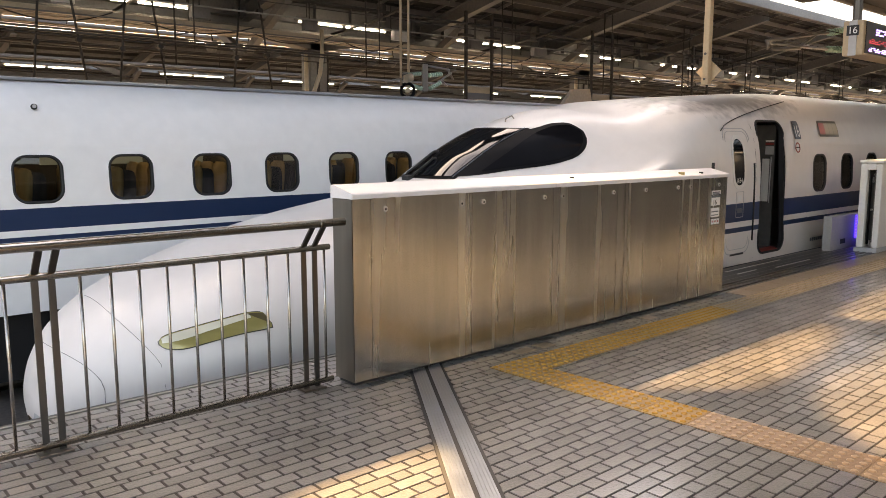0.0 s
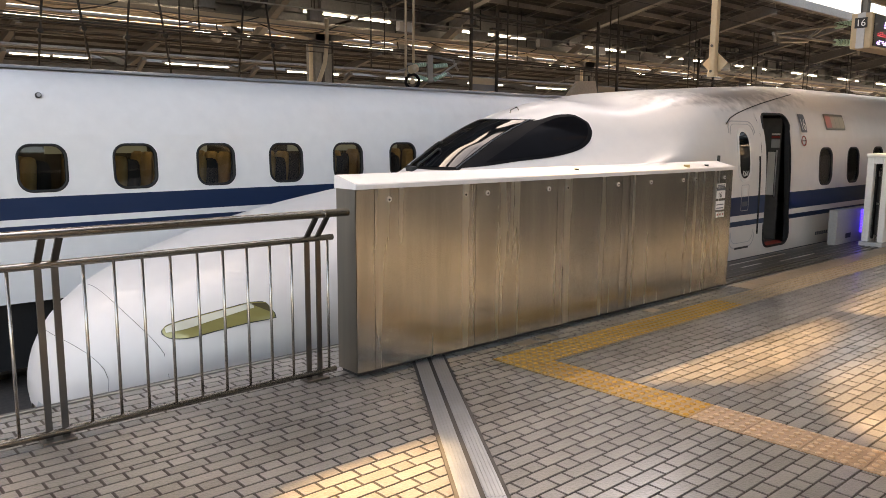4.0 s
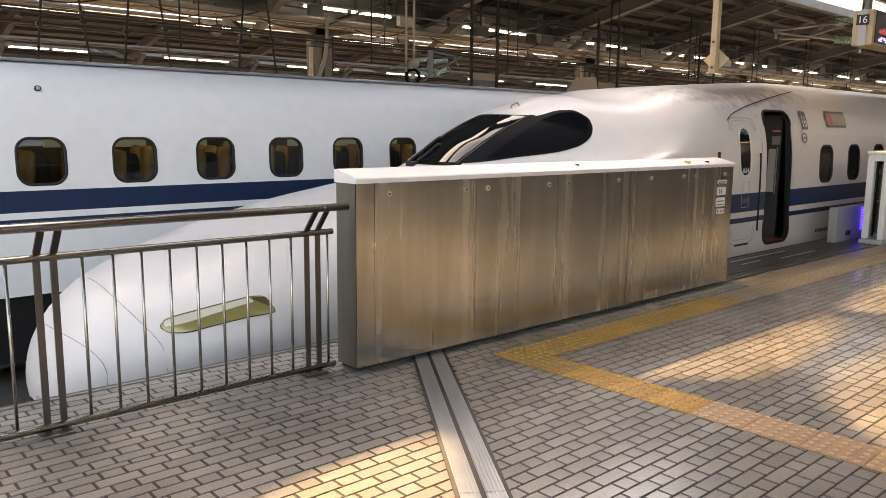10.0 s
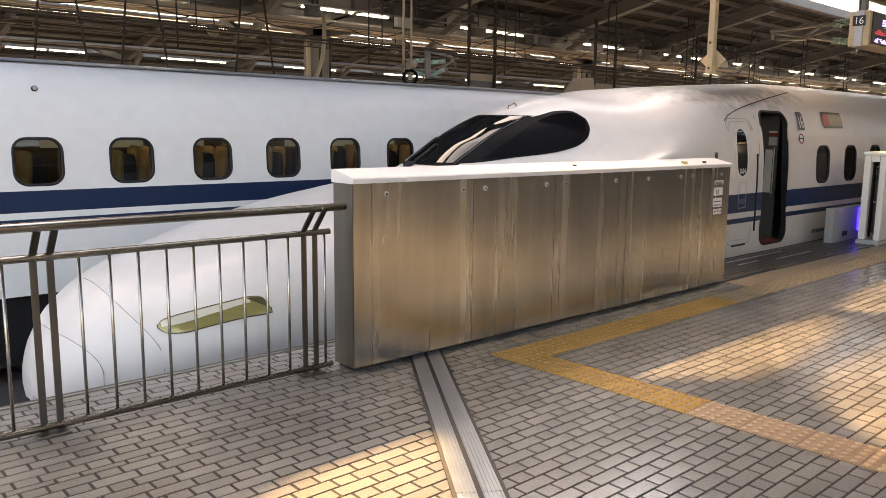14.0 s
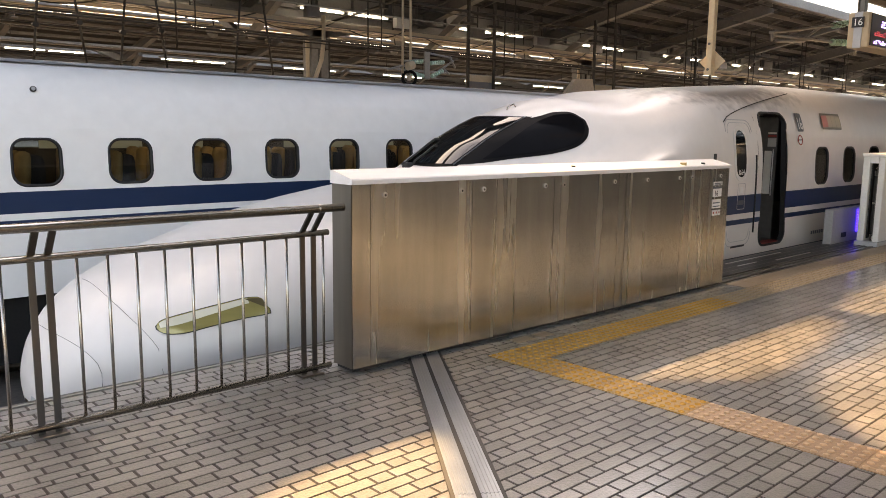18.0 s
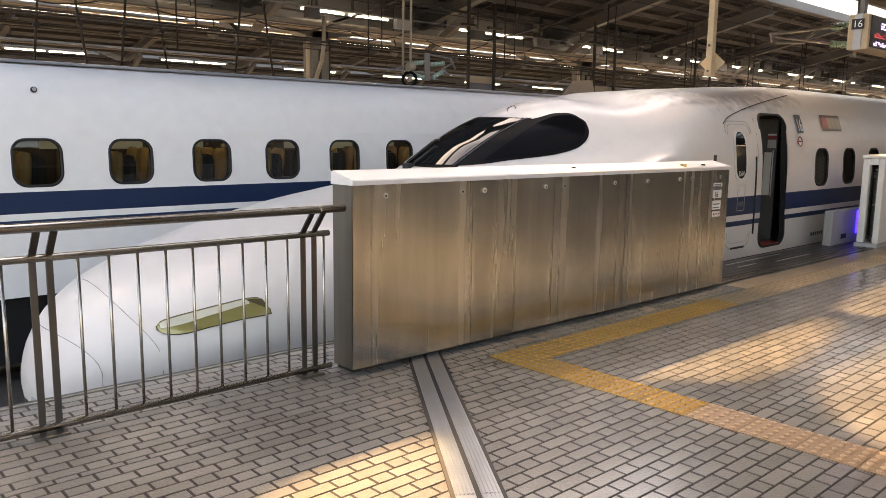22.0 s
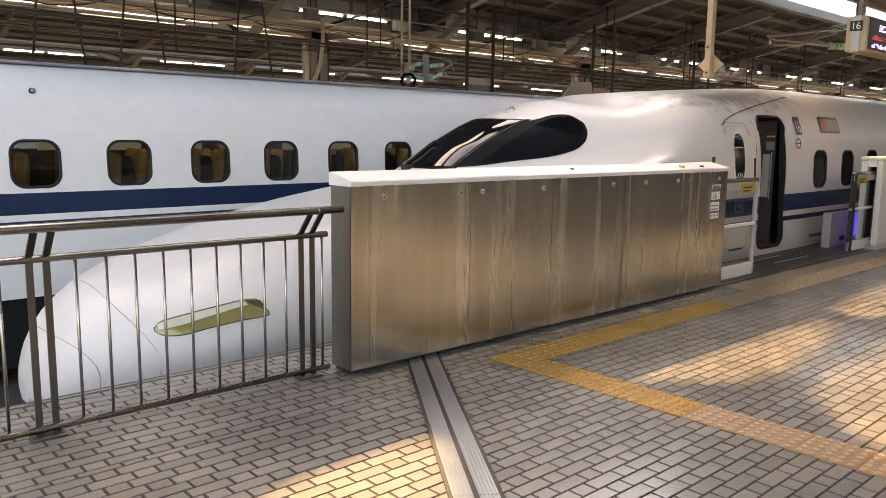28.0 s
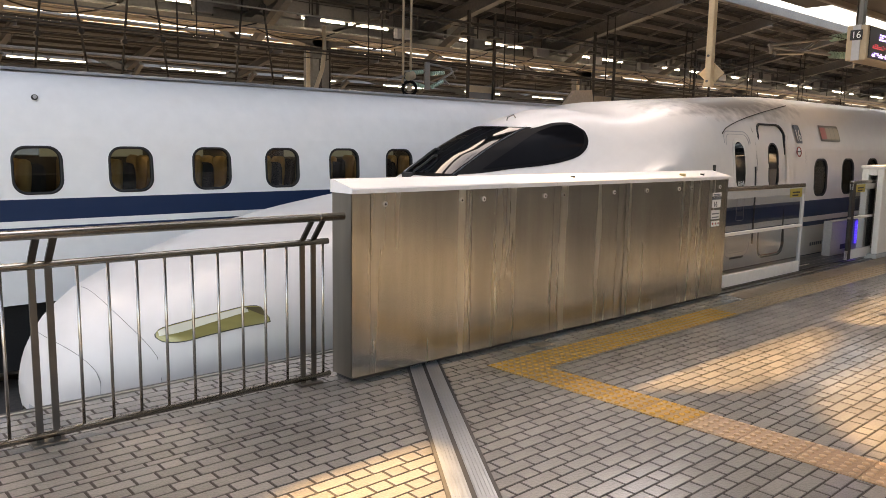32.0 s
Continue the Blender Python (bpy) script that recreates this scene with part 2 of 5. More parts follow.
WALL_PAINT = mat("bounce_wall_pale", (0.42, 0.41, 0.39), 0.6, 0, 20, 0.08, 0.05, 0.6)
CONCRETE = mat("grey_concrete", (0.24, 0.225, 0.205), 0.85, 0, 30, 0.22, 0.3, 0.8)
PIT = mat("dirty_track_slab", (0.07, 0.06, 0.052), 0.9, 0, 20, 0.3, 0.4, 0.9)
RAILSTEEL = mat("brushed_stainless_steel", (0.50, 0.465, 0.40), 0.30, 1.0, 10, 0.10, 0.0, 1.5, stretch=(3.0, 3.0, 0.05), rvar=0.02)
DARK_PLATE = mat("dark_edge_plate", (0.06, 0.055, 0.05), 0.45, 0, 60, 0.25, 0.2, 2)
# Nearly black, so that the shade under the roofs lies in the colour.
ROOF_SHEET = mat("shade_dark_roof_sheet", (0.019, 0.018, 0.0175), 0.8, 0, 12, 0.3, 0.2, 0.5)
BEAM = mat("grey_painted_steel", (0.112, 0.112, 0.113), 0.6, 0, 18, 0.16, 0.05, 0.7)
SOFFIT = mat("pale_soffit_paint", (0.14, 0.13, 0.118), 0.6, 0, 14, 0.2, 0.05, 0.6)
# Laths darkened in colour like the shaded sheet above them.
PURLIN = mat("shade_dark_lath", (0.040, 0.038, 0.037), 0.6, 0, 18, 0.2, 0.05, 0.7)
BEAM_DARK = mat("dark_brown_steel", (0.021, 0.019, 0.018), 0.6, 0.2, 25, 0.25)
CREAM = mat("cream_painted_steel", (0.34, 0.285, 0.215), 0.5, 0, 30, 0.1, 0.03, 1.5)
POLE_CREAM = mat("pale_cream_paint", (0.46, 0.35, 0.22), 0.5, 0, 30, 0.08, 0.02, 2)
# Paler than the bricks: daylight on this unseen floor is in its colour.
PAVING = mat("bright_unseen_paving", (0.30, 0.295, 0.29), 0.45, 0, 60, 0.25, 0.1, 1.5)
DISPLAY = mat("unlit_display", (0.13, 0.12, 0.10), 0.35, 0, 40, 0.1)
KNOB = mat("cream_plastic_knob", (0.5, 0.38, 0.16), 0.4, 0, 30, 0.05)
WHITE_PAINT = mat("white_painted_metal", (0.72, 0.70, 0.66), 0.4, 0, 30, 0.05, 0, 2)
GREY_PAINT = mat("grey_enclosure_paint", (0.42, 0.42, 0.42), 0.45, 0, 30, 0.06, 0, 2)
SEAT_GOLD = mat("ochre_seat_fabric", (0.50, 0.35, 0.17), 0.9, 0, 80, 0.2, 0.2, 5)
SEAT_NAVY = mat("dark_seat_fabric", (0.02, 0.022, 0.03), 0.9, 0, 80, 0.2, 0.2, 5)
# Inside panels coloured dark; the dimness behind glass and door is painted in.
INTERIOR = mat("shade_dark_interior", (0.055, 0.046, 0.033), 0.7, 0, 12, 0.15)
VESTIBULE = mat("shade_dark_vestibule", (0.10, 0.095, 0.09), 0.6, 0, 12, 0.15)
RED = mat("red_paint", (0.30, 0.04, 0.03), 0.5, 0, 30, 0.1)
TUBE_LIGHT = glow("fluorescent_tube", (1.0, 0.95, 0.85), 4)
BLUE_LED = glow("blue_led", (0.03, 0.015, 1.0), 0.8, (0.02, 0.02, 0.2))
HEADLIGHT = mat("amber_lamp_lens", (0.46, 0.40, 0.15), 0.16, 0.45, 6, 0.10, 0.0, 4, coat=1.0, stretch=(0.6, 1, 3))
REFLECTOR = mat("pale_lamp_reflector", (0.84, 0.81, 0.66), 0.16, 0.25, 6, 0.08, 0.0, 4, coat=1.0)
LAMP_DARK = mat("smoked_lamp_end", (0.16, 0.13, 0.07), 0.15, 0.4, 6, 0.1, 0.0, 4, coat=1.0)
# White cabinet toned grey, its shade put into the colour.
CABINET = mat("shade_grey_cabinet", (0.34, 0.33, 0.32), 0.4, 0, 30, 0.08, 0, 2)
CERAMIC = mat("green_insulator", (0.26, 0.42, 0.36), 0.2, 0, 30, 0.1, coat=0.6)
GALV = mat("galvanised_pipe", (0.20, 0.21, 0.22), 0.5, 0.6, 40, 0.12)
YELLOW = mat("yellow_label", (0.40, 0.32, 0.06), 0.5, 0, 30, 0.06)
INK = mat("black_ink", (0.02, 0.02, 0.02), 0.6, 0, 30, 0.05)
PAPER = mat("white_sticker", (0.72, 0.71, 0.69), 0.5, 0, 30, 0.03)
GREYBLUE = mat("slate_plate", (0.10, 0.11, 0.13), 0.5, 0, 30, 0.05)
LED_RED = glow("red_led_text", (1.0, 0.10, 0.15), 0.10, (0.10, 0.04, 0.04))
SIDE_RED = glow("dim_red_side_display", (1.0, 0.25, 0.25), 0.012, (0.26, 0.12, 0.11))
SIDE_GREY = glow("dim_grey_side_display", (0.8, 0.75, 0.6), 0.012, (0.24, 0.22, 0.18))
LED_VIOLET = glow("violet_led_text", (0.35, 0.25, 1.0), 0.9)
LED_AMBER = glow("amber_led_text", (0.6, 0.5, 0.4), 0.10, (0.06, 0.05, 0.04))
SCREEN = mat("led_screen_black", (0.018, 0.012, 0.012), 0.4, 0, 30, 0.1)


# ---- mesh helpers ----
def part(name, bm, material, parent=None, label="", smooth=False):
    """Links a bmesh as one mesh object, under its thing if one is given."""
    me = bpy.data.meshes.new(name)
    bm.to_mesh(me)
    bm.free()
    me.materials.append(material)
    if smooth:
        for p in me.polygons:
            p.use_smooth = True
    ob = new(name, me)
    if parent is not None:
        ob.parent = parent
    return tagged(ob, label)


def thing(name, at, label, category, group="", kind=""):
    ob = new(name)
    ob.location = at
    ob.empty_display_size = 0.1
    return tagged(ob, label, category, group, kind)


def box(lo, hi, bevel=0.0, bm=None):
    bm = bm or bmesh.new()
    x0, y0, z0 = lo
    x1, y1, z1 = hi
    v = [bm.verts.new(p) for p in ((x0, y0, z0), (x1, y0, z0), (x1, y1, z0), (x0, y1, z0),
                                   (x0, y0, z1), (x1, y0, z1), (x1, y1, z1), (x0, y1, z1))]
    fs = [bm.faces.new([v[i] for i in q]) for q in
          ((0, 3, 2, 1), (4, 5, 6, 7), (0, 1, 5, 4), (1, 2, 6, 5), (2, 3, 7, 6), (3, 0, 4, 7))]
    if bevel:
        es = list({e for f in fs for e in f.edges})
        bmesh.ops.bevel(bm, geom=es, offset=bevel, segments=2, profile=0.6, affect="EDGES")
    return bm


def tube(points, r, sides=10, bm=None, cap=True):
    """A round bar along a polyline."""
    bm = bm or bmesh.new()
    pts = [Vector(p) for p in points]
    rings = []
    for i, p in enumerate(pts):
        d = (pts[min(i + 1, len(pts) - 1)] - pts[max(i - 1, 0)]).normalized()
        a = d.cross(Vector((0, 0, 1)))
        a = a.normalized() if a.length > 1e-3 else Vector((1, 0, 0))
        b = d.cross(a)
        rings.append([bm.verts.new(p + r * (math.cos(k * math.tau / sides) * a + math.sin(k * math.tau / sides) * b))
                      for k in range(sides)])
    for q, w in zip(rings, rings[1:]):
        for k in range(sides):
            f = bm.faces.new((q[k], q[(k + 1) % sides], w[(k + 1) % sides], w[k]))
            f.smooth = True
    if cap:
        bm.faces.new(rings[0][::-1])
        bm.faces.new(rings[-1])
    bmesh.ops.recalc_face_normals(bm, faces=bm.faces)
    return bm


def bar(a, b, w, h, bm=None):
    """A flat or square bar from a to b, w wide across and h high."""
    bm = bm or bmesh.new()
    a, b = Vector(a), Vector(b)
    d = (b - a).normalized()
    s = d.cross(Vector((0, 0, 1)))
    s = s.normalized() if s.length > 1e-3 else Vector((1, 0, 0))
    u = s.cross(d)
    v = [bm.verts.new(p + i * w / 2 * s + j * h / 2 * u) for p in (a, b) for i, j in ((-1, -1), (1, -1), (1, 1), (-1, 1))]
    for q in ((3, 2, 1, 0), (4, 5, 6, 7), (0, 1, 5, 4), (1, 2, 6, 5), (2, 3, 7, 6), (3, 0, 4, 7)):
        bm.faces.new([v[i] for i in q])
    return bm


def beam_i(a, b, w, h, t=0.015, bm=None):
    """A rolled I-beam from a to b."""
    bm = bm or bmesh.new()
    up = Vector((0, 0, h / 2 - t / 2))
    bar(Vector(a) + up, Vector(b) + up, w, t, bm)
    bar(Vector(a) - up, Vector(b) - up, w, t, bm)
    bar(a, b, t, h - 2 * t, bm)
    return bm


def prism(outline, a, b, axis="x", bm=None):
    """An outline of (u, v) pairs swept from a to b along an axis: x gives (y, z), y gives (x, z), z gives (x, y)."""
    bm = bm or bmesh.new()
    put = {"x": lambda s, u, v: (s, u, v), "y": lambda s, u, v: (u, s, v), "z": lambda s, u, v: (u, v, s)}[axis]
    p, q = [[bm.verts.new(put(s, u, v)) for u, v in outline] for s in (a, b)]
    n = len(outline)
    for i in range(n):
        bm.faces.new((p[i], p[(i + 1) % n], q[(i + 1) % n], q[i]))
    bm.faces.new(p[::-1])
    bm.faces.new(q)
    bmesh.ops.recalc_face_normals(bm, faces=bm.faces)
    return bm


def disc(center, r, thick, axis="y", sides=14, bm=None):
    o = [(math.cos(k * math.tau / sides) * r, math.sin(k * math.tau / sides) * r) for k in range(sides)]
    c = Vector(center)
    i = "xyz".index(axis)
    u, v = [c[k] for k in range(3) if k != i]
    return prism([(u + a, v + b) for a, b in o], c[i], c[i] + thick, axis, bm)


def rounded(w, h, r, n=6):
    """A rounded rectangle's outline about its centre, counter-clockwise."""
    out = []
    for cx, cz, a0 in ((w / 2 - r, h / 2 - r, 0), (-w / 2 + r, h / 2 - r, 90), (-w / 2 + r, -h / 2 + r, 180), (w / 2 - r, -h / 2 + r, 270)):
        for k in range(n + 1):
            a = radians(a0 + 90 * k / n)
            out.append((cx + r * math.cos(a), cz + r * math.sin(a)))
    return out


def curve(pairs):
    """A smooth function through (x, value) pairs (monotone cubic)."""
    xs, ys = zip(*pairs)
    d = [(ys[i + 1] - ys[i]) / (xs[i + 1] - xs[i]) for i in range(len(xs) - 1)]
    m = [d[0]] + [0 if a * b <= 0 else 2 * a * b / (a + b) for a, b in zip(d, d[1:])] + [d[-1]]

    def at(x):
        if x <= xs[0]:
            return ys[0]
        if x >= xs[-1]:
            return ys[-1]
        i = next(k for k in range(len(xs) - 1) if x <= xs[k + 1])
        w = xs[i + 1] - xs[i]
        t = (x - xs[i]) / w
        return ((1 + 2 * t) * (1 - t) ** 2 * ys[i] + t * (1 - t) ** 2 * w * m[i]
                + t * t * (3 - 2 * t) * ys[i + 1] + t * t * (t - 1) * w * m[i + 1])
    return at

# ---- ground, platforms, tracks ----
tagged(part("ground", box((-400, -400, -1.75), (600, 600, -1.45)), PIT), "dark dirty concrete track bed", "ground", kind="structure")
EDGE = 4.63
tagged(part("platform", box((-60, -9.0, -1.45), (120, EDGE, -0.0046)), GROUT), "grey brick-paved station platform", "platform", kind="structure")
tagged(part("far_platform", box((-60, 12.95, -1.45), (120, 22.0, 0.0)), CONCRETE), "grey concrete platform behind the trains", "platform", kind="structure")
for yc in (6.52, 11.12):
    for s in (-0.72, 0.72):
        r = part("rail", prism([(yc + s - 0.07, -1.45), (yc + s + 0.07, -1.45), (yc + s + 0.02, -1.41), (yc + s + 0.02, -1.33),
                                (yc + s + 0.036, -1.31), (yc + s + 0.036, -1.27), (yc + s - 0.036, -1.27), (yc + s - 0.036, -1.31),
                                (yc + s - 0.02, -1.33), (yc + s - 0.02, -1.41)], -60, 120), RAILSTEEL)
        tagged(r, "rusty steel running rail on the track bed", "rail", "running rails", "structure")
tagged(part("paving", box((-60, -9.0, -0.03), (120, -1.18, -0.002)), PAVING), "unseen plain paving behind the brick rows, coloured pale for reflections", "paving", kind="structure")
kerb = part("platform_edge", box((-60, EDGE - 0.05, -0.0045), (120, EDGE, -0.002), 0.01), CONCRETE)
tagged(kerb, "pale concrete coping along the platform edge", "platform edge", kind="structure")


# ---- station roofs ----
def canopy(name, yc, left, right, x0, x1, first, label, near_detail, both=True, offset=0.0):
    """A platform roof: a row of columns, a girder on them, sloped rafters to both sides, purlins and sheets."""
    col_top, slope, pitch = 3.93, 0.22, 10.1
    root = thing(name, (0, 0, 0), label, "station roof", kind="structure")
    xs = [first + pitch * k for k in range(-9, 12) if x0 < first + pitch * k < x1]
    for x in xs:
        c = part("column", box((x - 0.23, yc - 0.2, 0.0), (x + 0.23, yc + 0.2, col_top), 0.02), BEAM, root)
        if near_detail:
            part("downpipe", tube([(x - 0.30, yc - 0.12, 0.0), (x - 0.30, yc - 0.12, col_top)], 0.05, 8), CREAM, c, "cream downpipe")
            part("cable_strip", box((x - 0.06, yc - 0.235, 0.0), (x + 0.0, yc - 0.205, col_top - 0.5)), BEAM_DARK, c)
            part("cable_strip", tube([(x + 0.28, yc - 0.15, 0.0), (x + 0.28, yc - 0.15, col_top)], 0.03, 6), BEAM_DARK, c)
            part("stencil", box((x + 0.08, yc - 0.204, 3.40), (x + 0.16, yc - 0.2015, 3.58)), INK, c)
    part("girder", beam_i((x0, yc, col_top + 0.19), (x1, yc, col_top + 0.19), 0.3, 0.38), BEAM, root)
    n = int((x1 - x0) / (pitch / 2))
    for k in range(n + 1):
        x = first + offset + pitch / 2 * (k - 18)
        if not x0 <= x <= x1:
            continue
        for e in (left, right):
            s = 1 if e > yc else -1
            bm = beam_i((x, yc, col_top + 0.45), (x, e, col_top + 0.45 + slope * abs(e - yc)), 0.22, 0.34)
            bar((x, yc + s * 0.2, col_top - 0.35), (x, yc + s * 1.9, col_top + 0.55), 0.16, 0.16, bm)
            part("rafter", bm, BEAM, root)
    for e in (left, right):
        s = 1 if e > yc else -1
        step = 0.75
        count = int(abs(e - yc) / step)
        bm = bmesh.new()
        for k in range(1, count + 1):
            y = yc + s * step * k
            z = col_top + 0.70 + slope * step * k
            deep = 0.12
            bar((x0, y, z + 0.06 - deep / 2), (x1, y, z + 0.06 - deep / 2), 0.05, deep, bm)
        if near_detail:
            for k in range(int((x1 - x0) / 1.68)):
                a = x0 + 1.68 * k
                bar((a, yc + s * 0.3, col_top + 0.74 + slope * 0.3), (a, e, col_top + 0.74 + slope * abs(e - yc)), 0.04, 0.07, bm)
        part("purlins", bm, BEAM, root)
        if near_detail:
            bm = bmesh.new()
            for k in range(2 * count):
                y, z = yc + s * step * (k / 2 + 0.25), col_top + 0.72 + slope * step * (k / 2 + 0.25)
                bar((x0, y, z + 0.05), (x1, y, z + 0.05), 0.02, 0.03, bm)
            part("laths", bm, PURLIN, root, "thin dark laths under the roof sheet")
        ze = col_top + 0.80 + slope * abs(e - yc)
        bm = prism([(yc, col_top + 0.80), (e, ze), (e, ze + 0.06), (yc, col_top + 0.86)], x0, x1)
        if not both and e > yc:
            bm.free()
            continue
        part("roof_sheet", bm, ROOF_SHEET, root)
        part("eaves_gutter", box((x0, min(e, e + s * 0.16), ze - 0.22), (x1, max(e, e + s * 0.16), ze + 0.05), 0.02), BEAM, root)
    return root


rear_roof = canopy("rear_platform_roof", 16.0, 11.35, 21.0, -22, 130, 10.25, "dark sheet roof on grey steel columns over the rear platform", True, offset=-1.8)
# plate girder with stiffeners on the columns, and a pale soffit under it
part("plate_girder", beam_i((-22, 15.9, 4.62), (130, 15.9, 4.62), 0.26, 0.66), BEAM, rear_roof, "riveted plate girder")
for k in range(60):
    part("stiffener", box((-8.0 + 1.01 * k, 15.77, 4.31), (-7.985 + 1.01 * k, 15.888, 4.93)), BEAM, rear_roof)
part("soffit", box((-22, 15.35, 3.935), (130, 16.6, 3.985)), SOFFIT, rear_roof, "pale soffit boards on the columns")
part("soffit_lip", box((-22, 15.30, 3.915), (130, 15.349, 4.03), 0.006), SOFFIT, rear_roof)
for k in range(9):
    x_ = 10.25 + 10.1 * (k - 2)
    part("bracket_plate", prism([(x_ - 1.5, 3.93), (x_ - 0.25, 3.72), (x_ + 0.25, 3.72), (x_ + 1.5, 3.93)], 15.8, 16.2, "y"), BEAM, rear_roof, "tapered bracket on the column head")
canopy("far_platform_roof", 33.6, 29.3, 38.7, -40, 150, 7.0, "dark sheet roof on grey steel columns over a far platform", False)
canopy("farthest_platform_roof", 51.2, 46.1, 56.3, -60, 170, 9.0, "dark sheet roof on grey steel columns over the farthest platform", False)
near_roof = canopy("platform_roof", -1.6, -7.0, 3.7, -4.0, 120, 15.65, "dark sheet roof over the brick platform", False, False)


def sun_mask(z, outer, openings):
    """A flat sheet added overhead to mask the sun; an opening is given where its light falls on the paving."""
    shift = SUN_DIR.xy * (z / SUN_DIR.z)
    bm = bmesh.new()
    edges = []
    x0, x1, y0, y1 = outer
    for loop in [[(x0, y0), (x1, y0), (x1, y1), (x0, y1)], *[[(x + shift.x, y + shift.y) for x, y in o] for o in openings]]:
        vs = [bm.verts.new((x, y, z)) for x, y in loop]
        edges += [bm.edges.new((p, q)) for p, q in zip(vs, vs[1:] + vs[:1])]
    bmesh.ops.triangle_fill(bm, use_beauty=True, edges=edges)
    up = bmesh.ops.extrude_face_region(bm, geom=list(bm.faces))
    bmesh.ops.translate(bm, verts=[v for v in up["geom"] if isinstance(v, bmesh.types.BMVert)], vec=(0, 0, 0.06))
    bmesh.ops.recalc_face_normals(bm, faces=bm.faces)
    return part("sun_mask_sheet", bm, ROOF_SHEET, near_roof, "flat dark sheet with openings, added to shape the sunlight")


sun_mask(5.70, (-2.2, 120, -1.6, 9.25), [
    [(2.54, 2.86), (2.30, 2.90), (1.80, 2.87), (1.42, 2.75), (0.80, 2.70), (-0.5, 2.75), (-2.6, 2.75), (-2.6, -0.6), (0.4, -0.6), (1.5, 1.2), (2.10, 2.20), (2.42, 2.62)],
    [(4.02, 2.66), (4.12, 2.87), (4.50, 2.91), (4.95, 2.88), (5.40, 2.75), (5.90, 2.75), (6.85, 2.66), (6.60, 2.38), (5.95, 2.25), (5.12, 2.15), (4.60, 2.20), (4.28, 2.46)],
    [(7.12, 2.45), (7.22, 2.70), (8.00, 2.85), (9.4, 2.85), (12.5, 2.80), (12.5, 1.2), (9.6, 1.5), (8.2, 2.08), (7.35, 2.25)],
    [(6.6, 1.98), (5.28, 1.98), (4.70, 1.86), (4.34, 1.58), (4.02, 1.20), (3.8, 0.6), (3.5, -2.2), (7.6, -2.2), (7.6, 1.5)],
])
# Closed sheets added to keep direct sun off the trains.
sun_mask(5.702, (0.5, 10.6, 9.251, 11.3), [])
sun_mask(5.702, (10.6, 24.0, 9.251, 10.5), [])
SHIFT = SUN_DIR.xy * (5.702 / SUN_DIR.z)
# Added sheet by the unseen wall; its gaps let daylight in.
sun_mask(5.702, (-4.0, 120, -9.2, -7.16), [[(a - SHIFT.x, -9.05 - SHIFT.y), (b - SHIFT.x, -9.05 - SHIFT.y), (b - SHIFT.x, -7.3 - SHIFT.y), (a - SHIFT.x, -7.3 - SHIFT.y)]
          for a, b in ((3.0, 4.5), (7.5, 9.5), (11.5, 12.6), (14.0, 16.0), (18.3, 19.3), (21.5, 23.5), (25.2, 26.2), (29.0, 32.0), (36.0, 37.5), (41.0, 45.0))])
part("sun_mask_edge", box((-4.0, 9.25, 5.55), (120, 9.40, 5.78), 0.02), BEAM, near_roof)
bm = bmesh.new()
for k in range(6):
    bar((-22, 21.9 + 1.35 * k, 5.75), (130, 21.9 + 1.35 * k, 5.75), 0.08, 0.12, bm)
for k in range(40):
    bar((-20 + 3.4 * k, 21.1, 5.9), (-20 + 3.4 * k, 29.3, 5.9), 0.12, 0.2, bm)
part("glazing_bars", bm, BEAM, rear_roof, "thin bars of the open link roof")
# Unseen wall, added to limit stray daylight and brighten the steel's reflections.
wall = part("bounce_wall", prism([(1.0, -1.45), (120, -1.45), (120, 6.6), (9.0, 6.6), (9.0, 3.9), (1.0, 3.9)], -9.6, -9.2, "y"), WALL_PAINT)
tagged(wall, "unseen pale wall added to bounce light onto the fence", "wall", kind="structure")


# ---- trains ----
YC = 6.52          # middle of the near track
HALF = 1.69
CARP = 4.4         # how square the cross-section is
nose_top = curve([(1.460, -0.42), (1.509, -0.22), (1.617, 0.00), (1.772, 0.17), (2.026, 0.34), (2.455, 0.51), (3.235, 0.73), (4.210, 0.93),
                  (5.0, 1.09), (5.3, 1.16), (5.8, 1.41), (6.47, 1.71), (7.15, 1.90), (8.0, 2.05), (9.05, 2.14), (10.5, 2.25), (12.0, 2.33)])
nose_half = curve([(1.455, 0.10), (1.484, 0.28), (1.577, 0.50), (1.828, 0.78), (2.378, 1.13), (3.196, 1.37), (4.278, 1.54), (6.0, 1.65), (8.0, HALF)])
wing_top = curve([(1.460, -0.42), (1.509, -0.22), (1.617, 0.00), (1.772, 0.17), (2.026, 0.34), (2.455, 0.51), (3.235, 0.73), (4.210, 0.92),
                  (5.0, 1.02), (6.0, 1.13), (7.0, 1.38), (8.0, 1.78), (9.05, 2.14), (10.5, 2.25), (12.0, 2.33)])
side_top = curve([(1.46, -0.50), (1.6, -0.42), (2.2, -0.25), (4.0, 0.0), (8.0, 0.3)])
hump_half = curve([(4.6, 0.50), (5.6, 0.86), (6.6, 1.10), (8.0, 1.40), (9.05, HALF)])
power = curve([(1.46, 2.0), (3.0, 2.1), (6.0, 2.5), (7.4, 3.2), (8.4, 4.1), (9.05, CARP)])
curve_in = curve([(4.6, 0.85), (6.4, 0.82), (7.6, 0.6), (9.05, 0.5)])
nose_low = curve([(1.46, -0.60), (1.55, -0.85), (2.2, -1.05)])


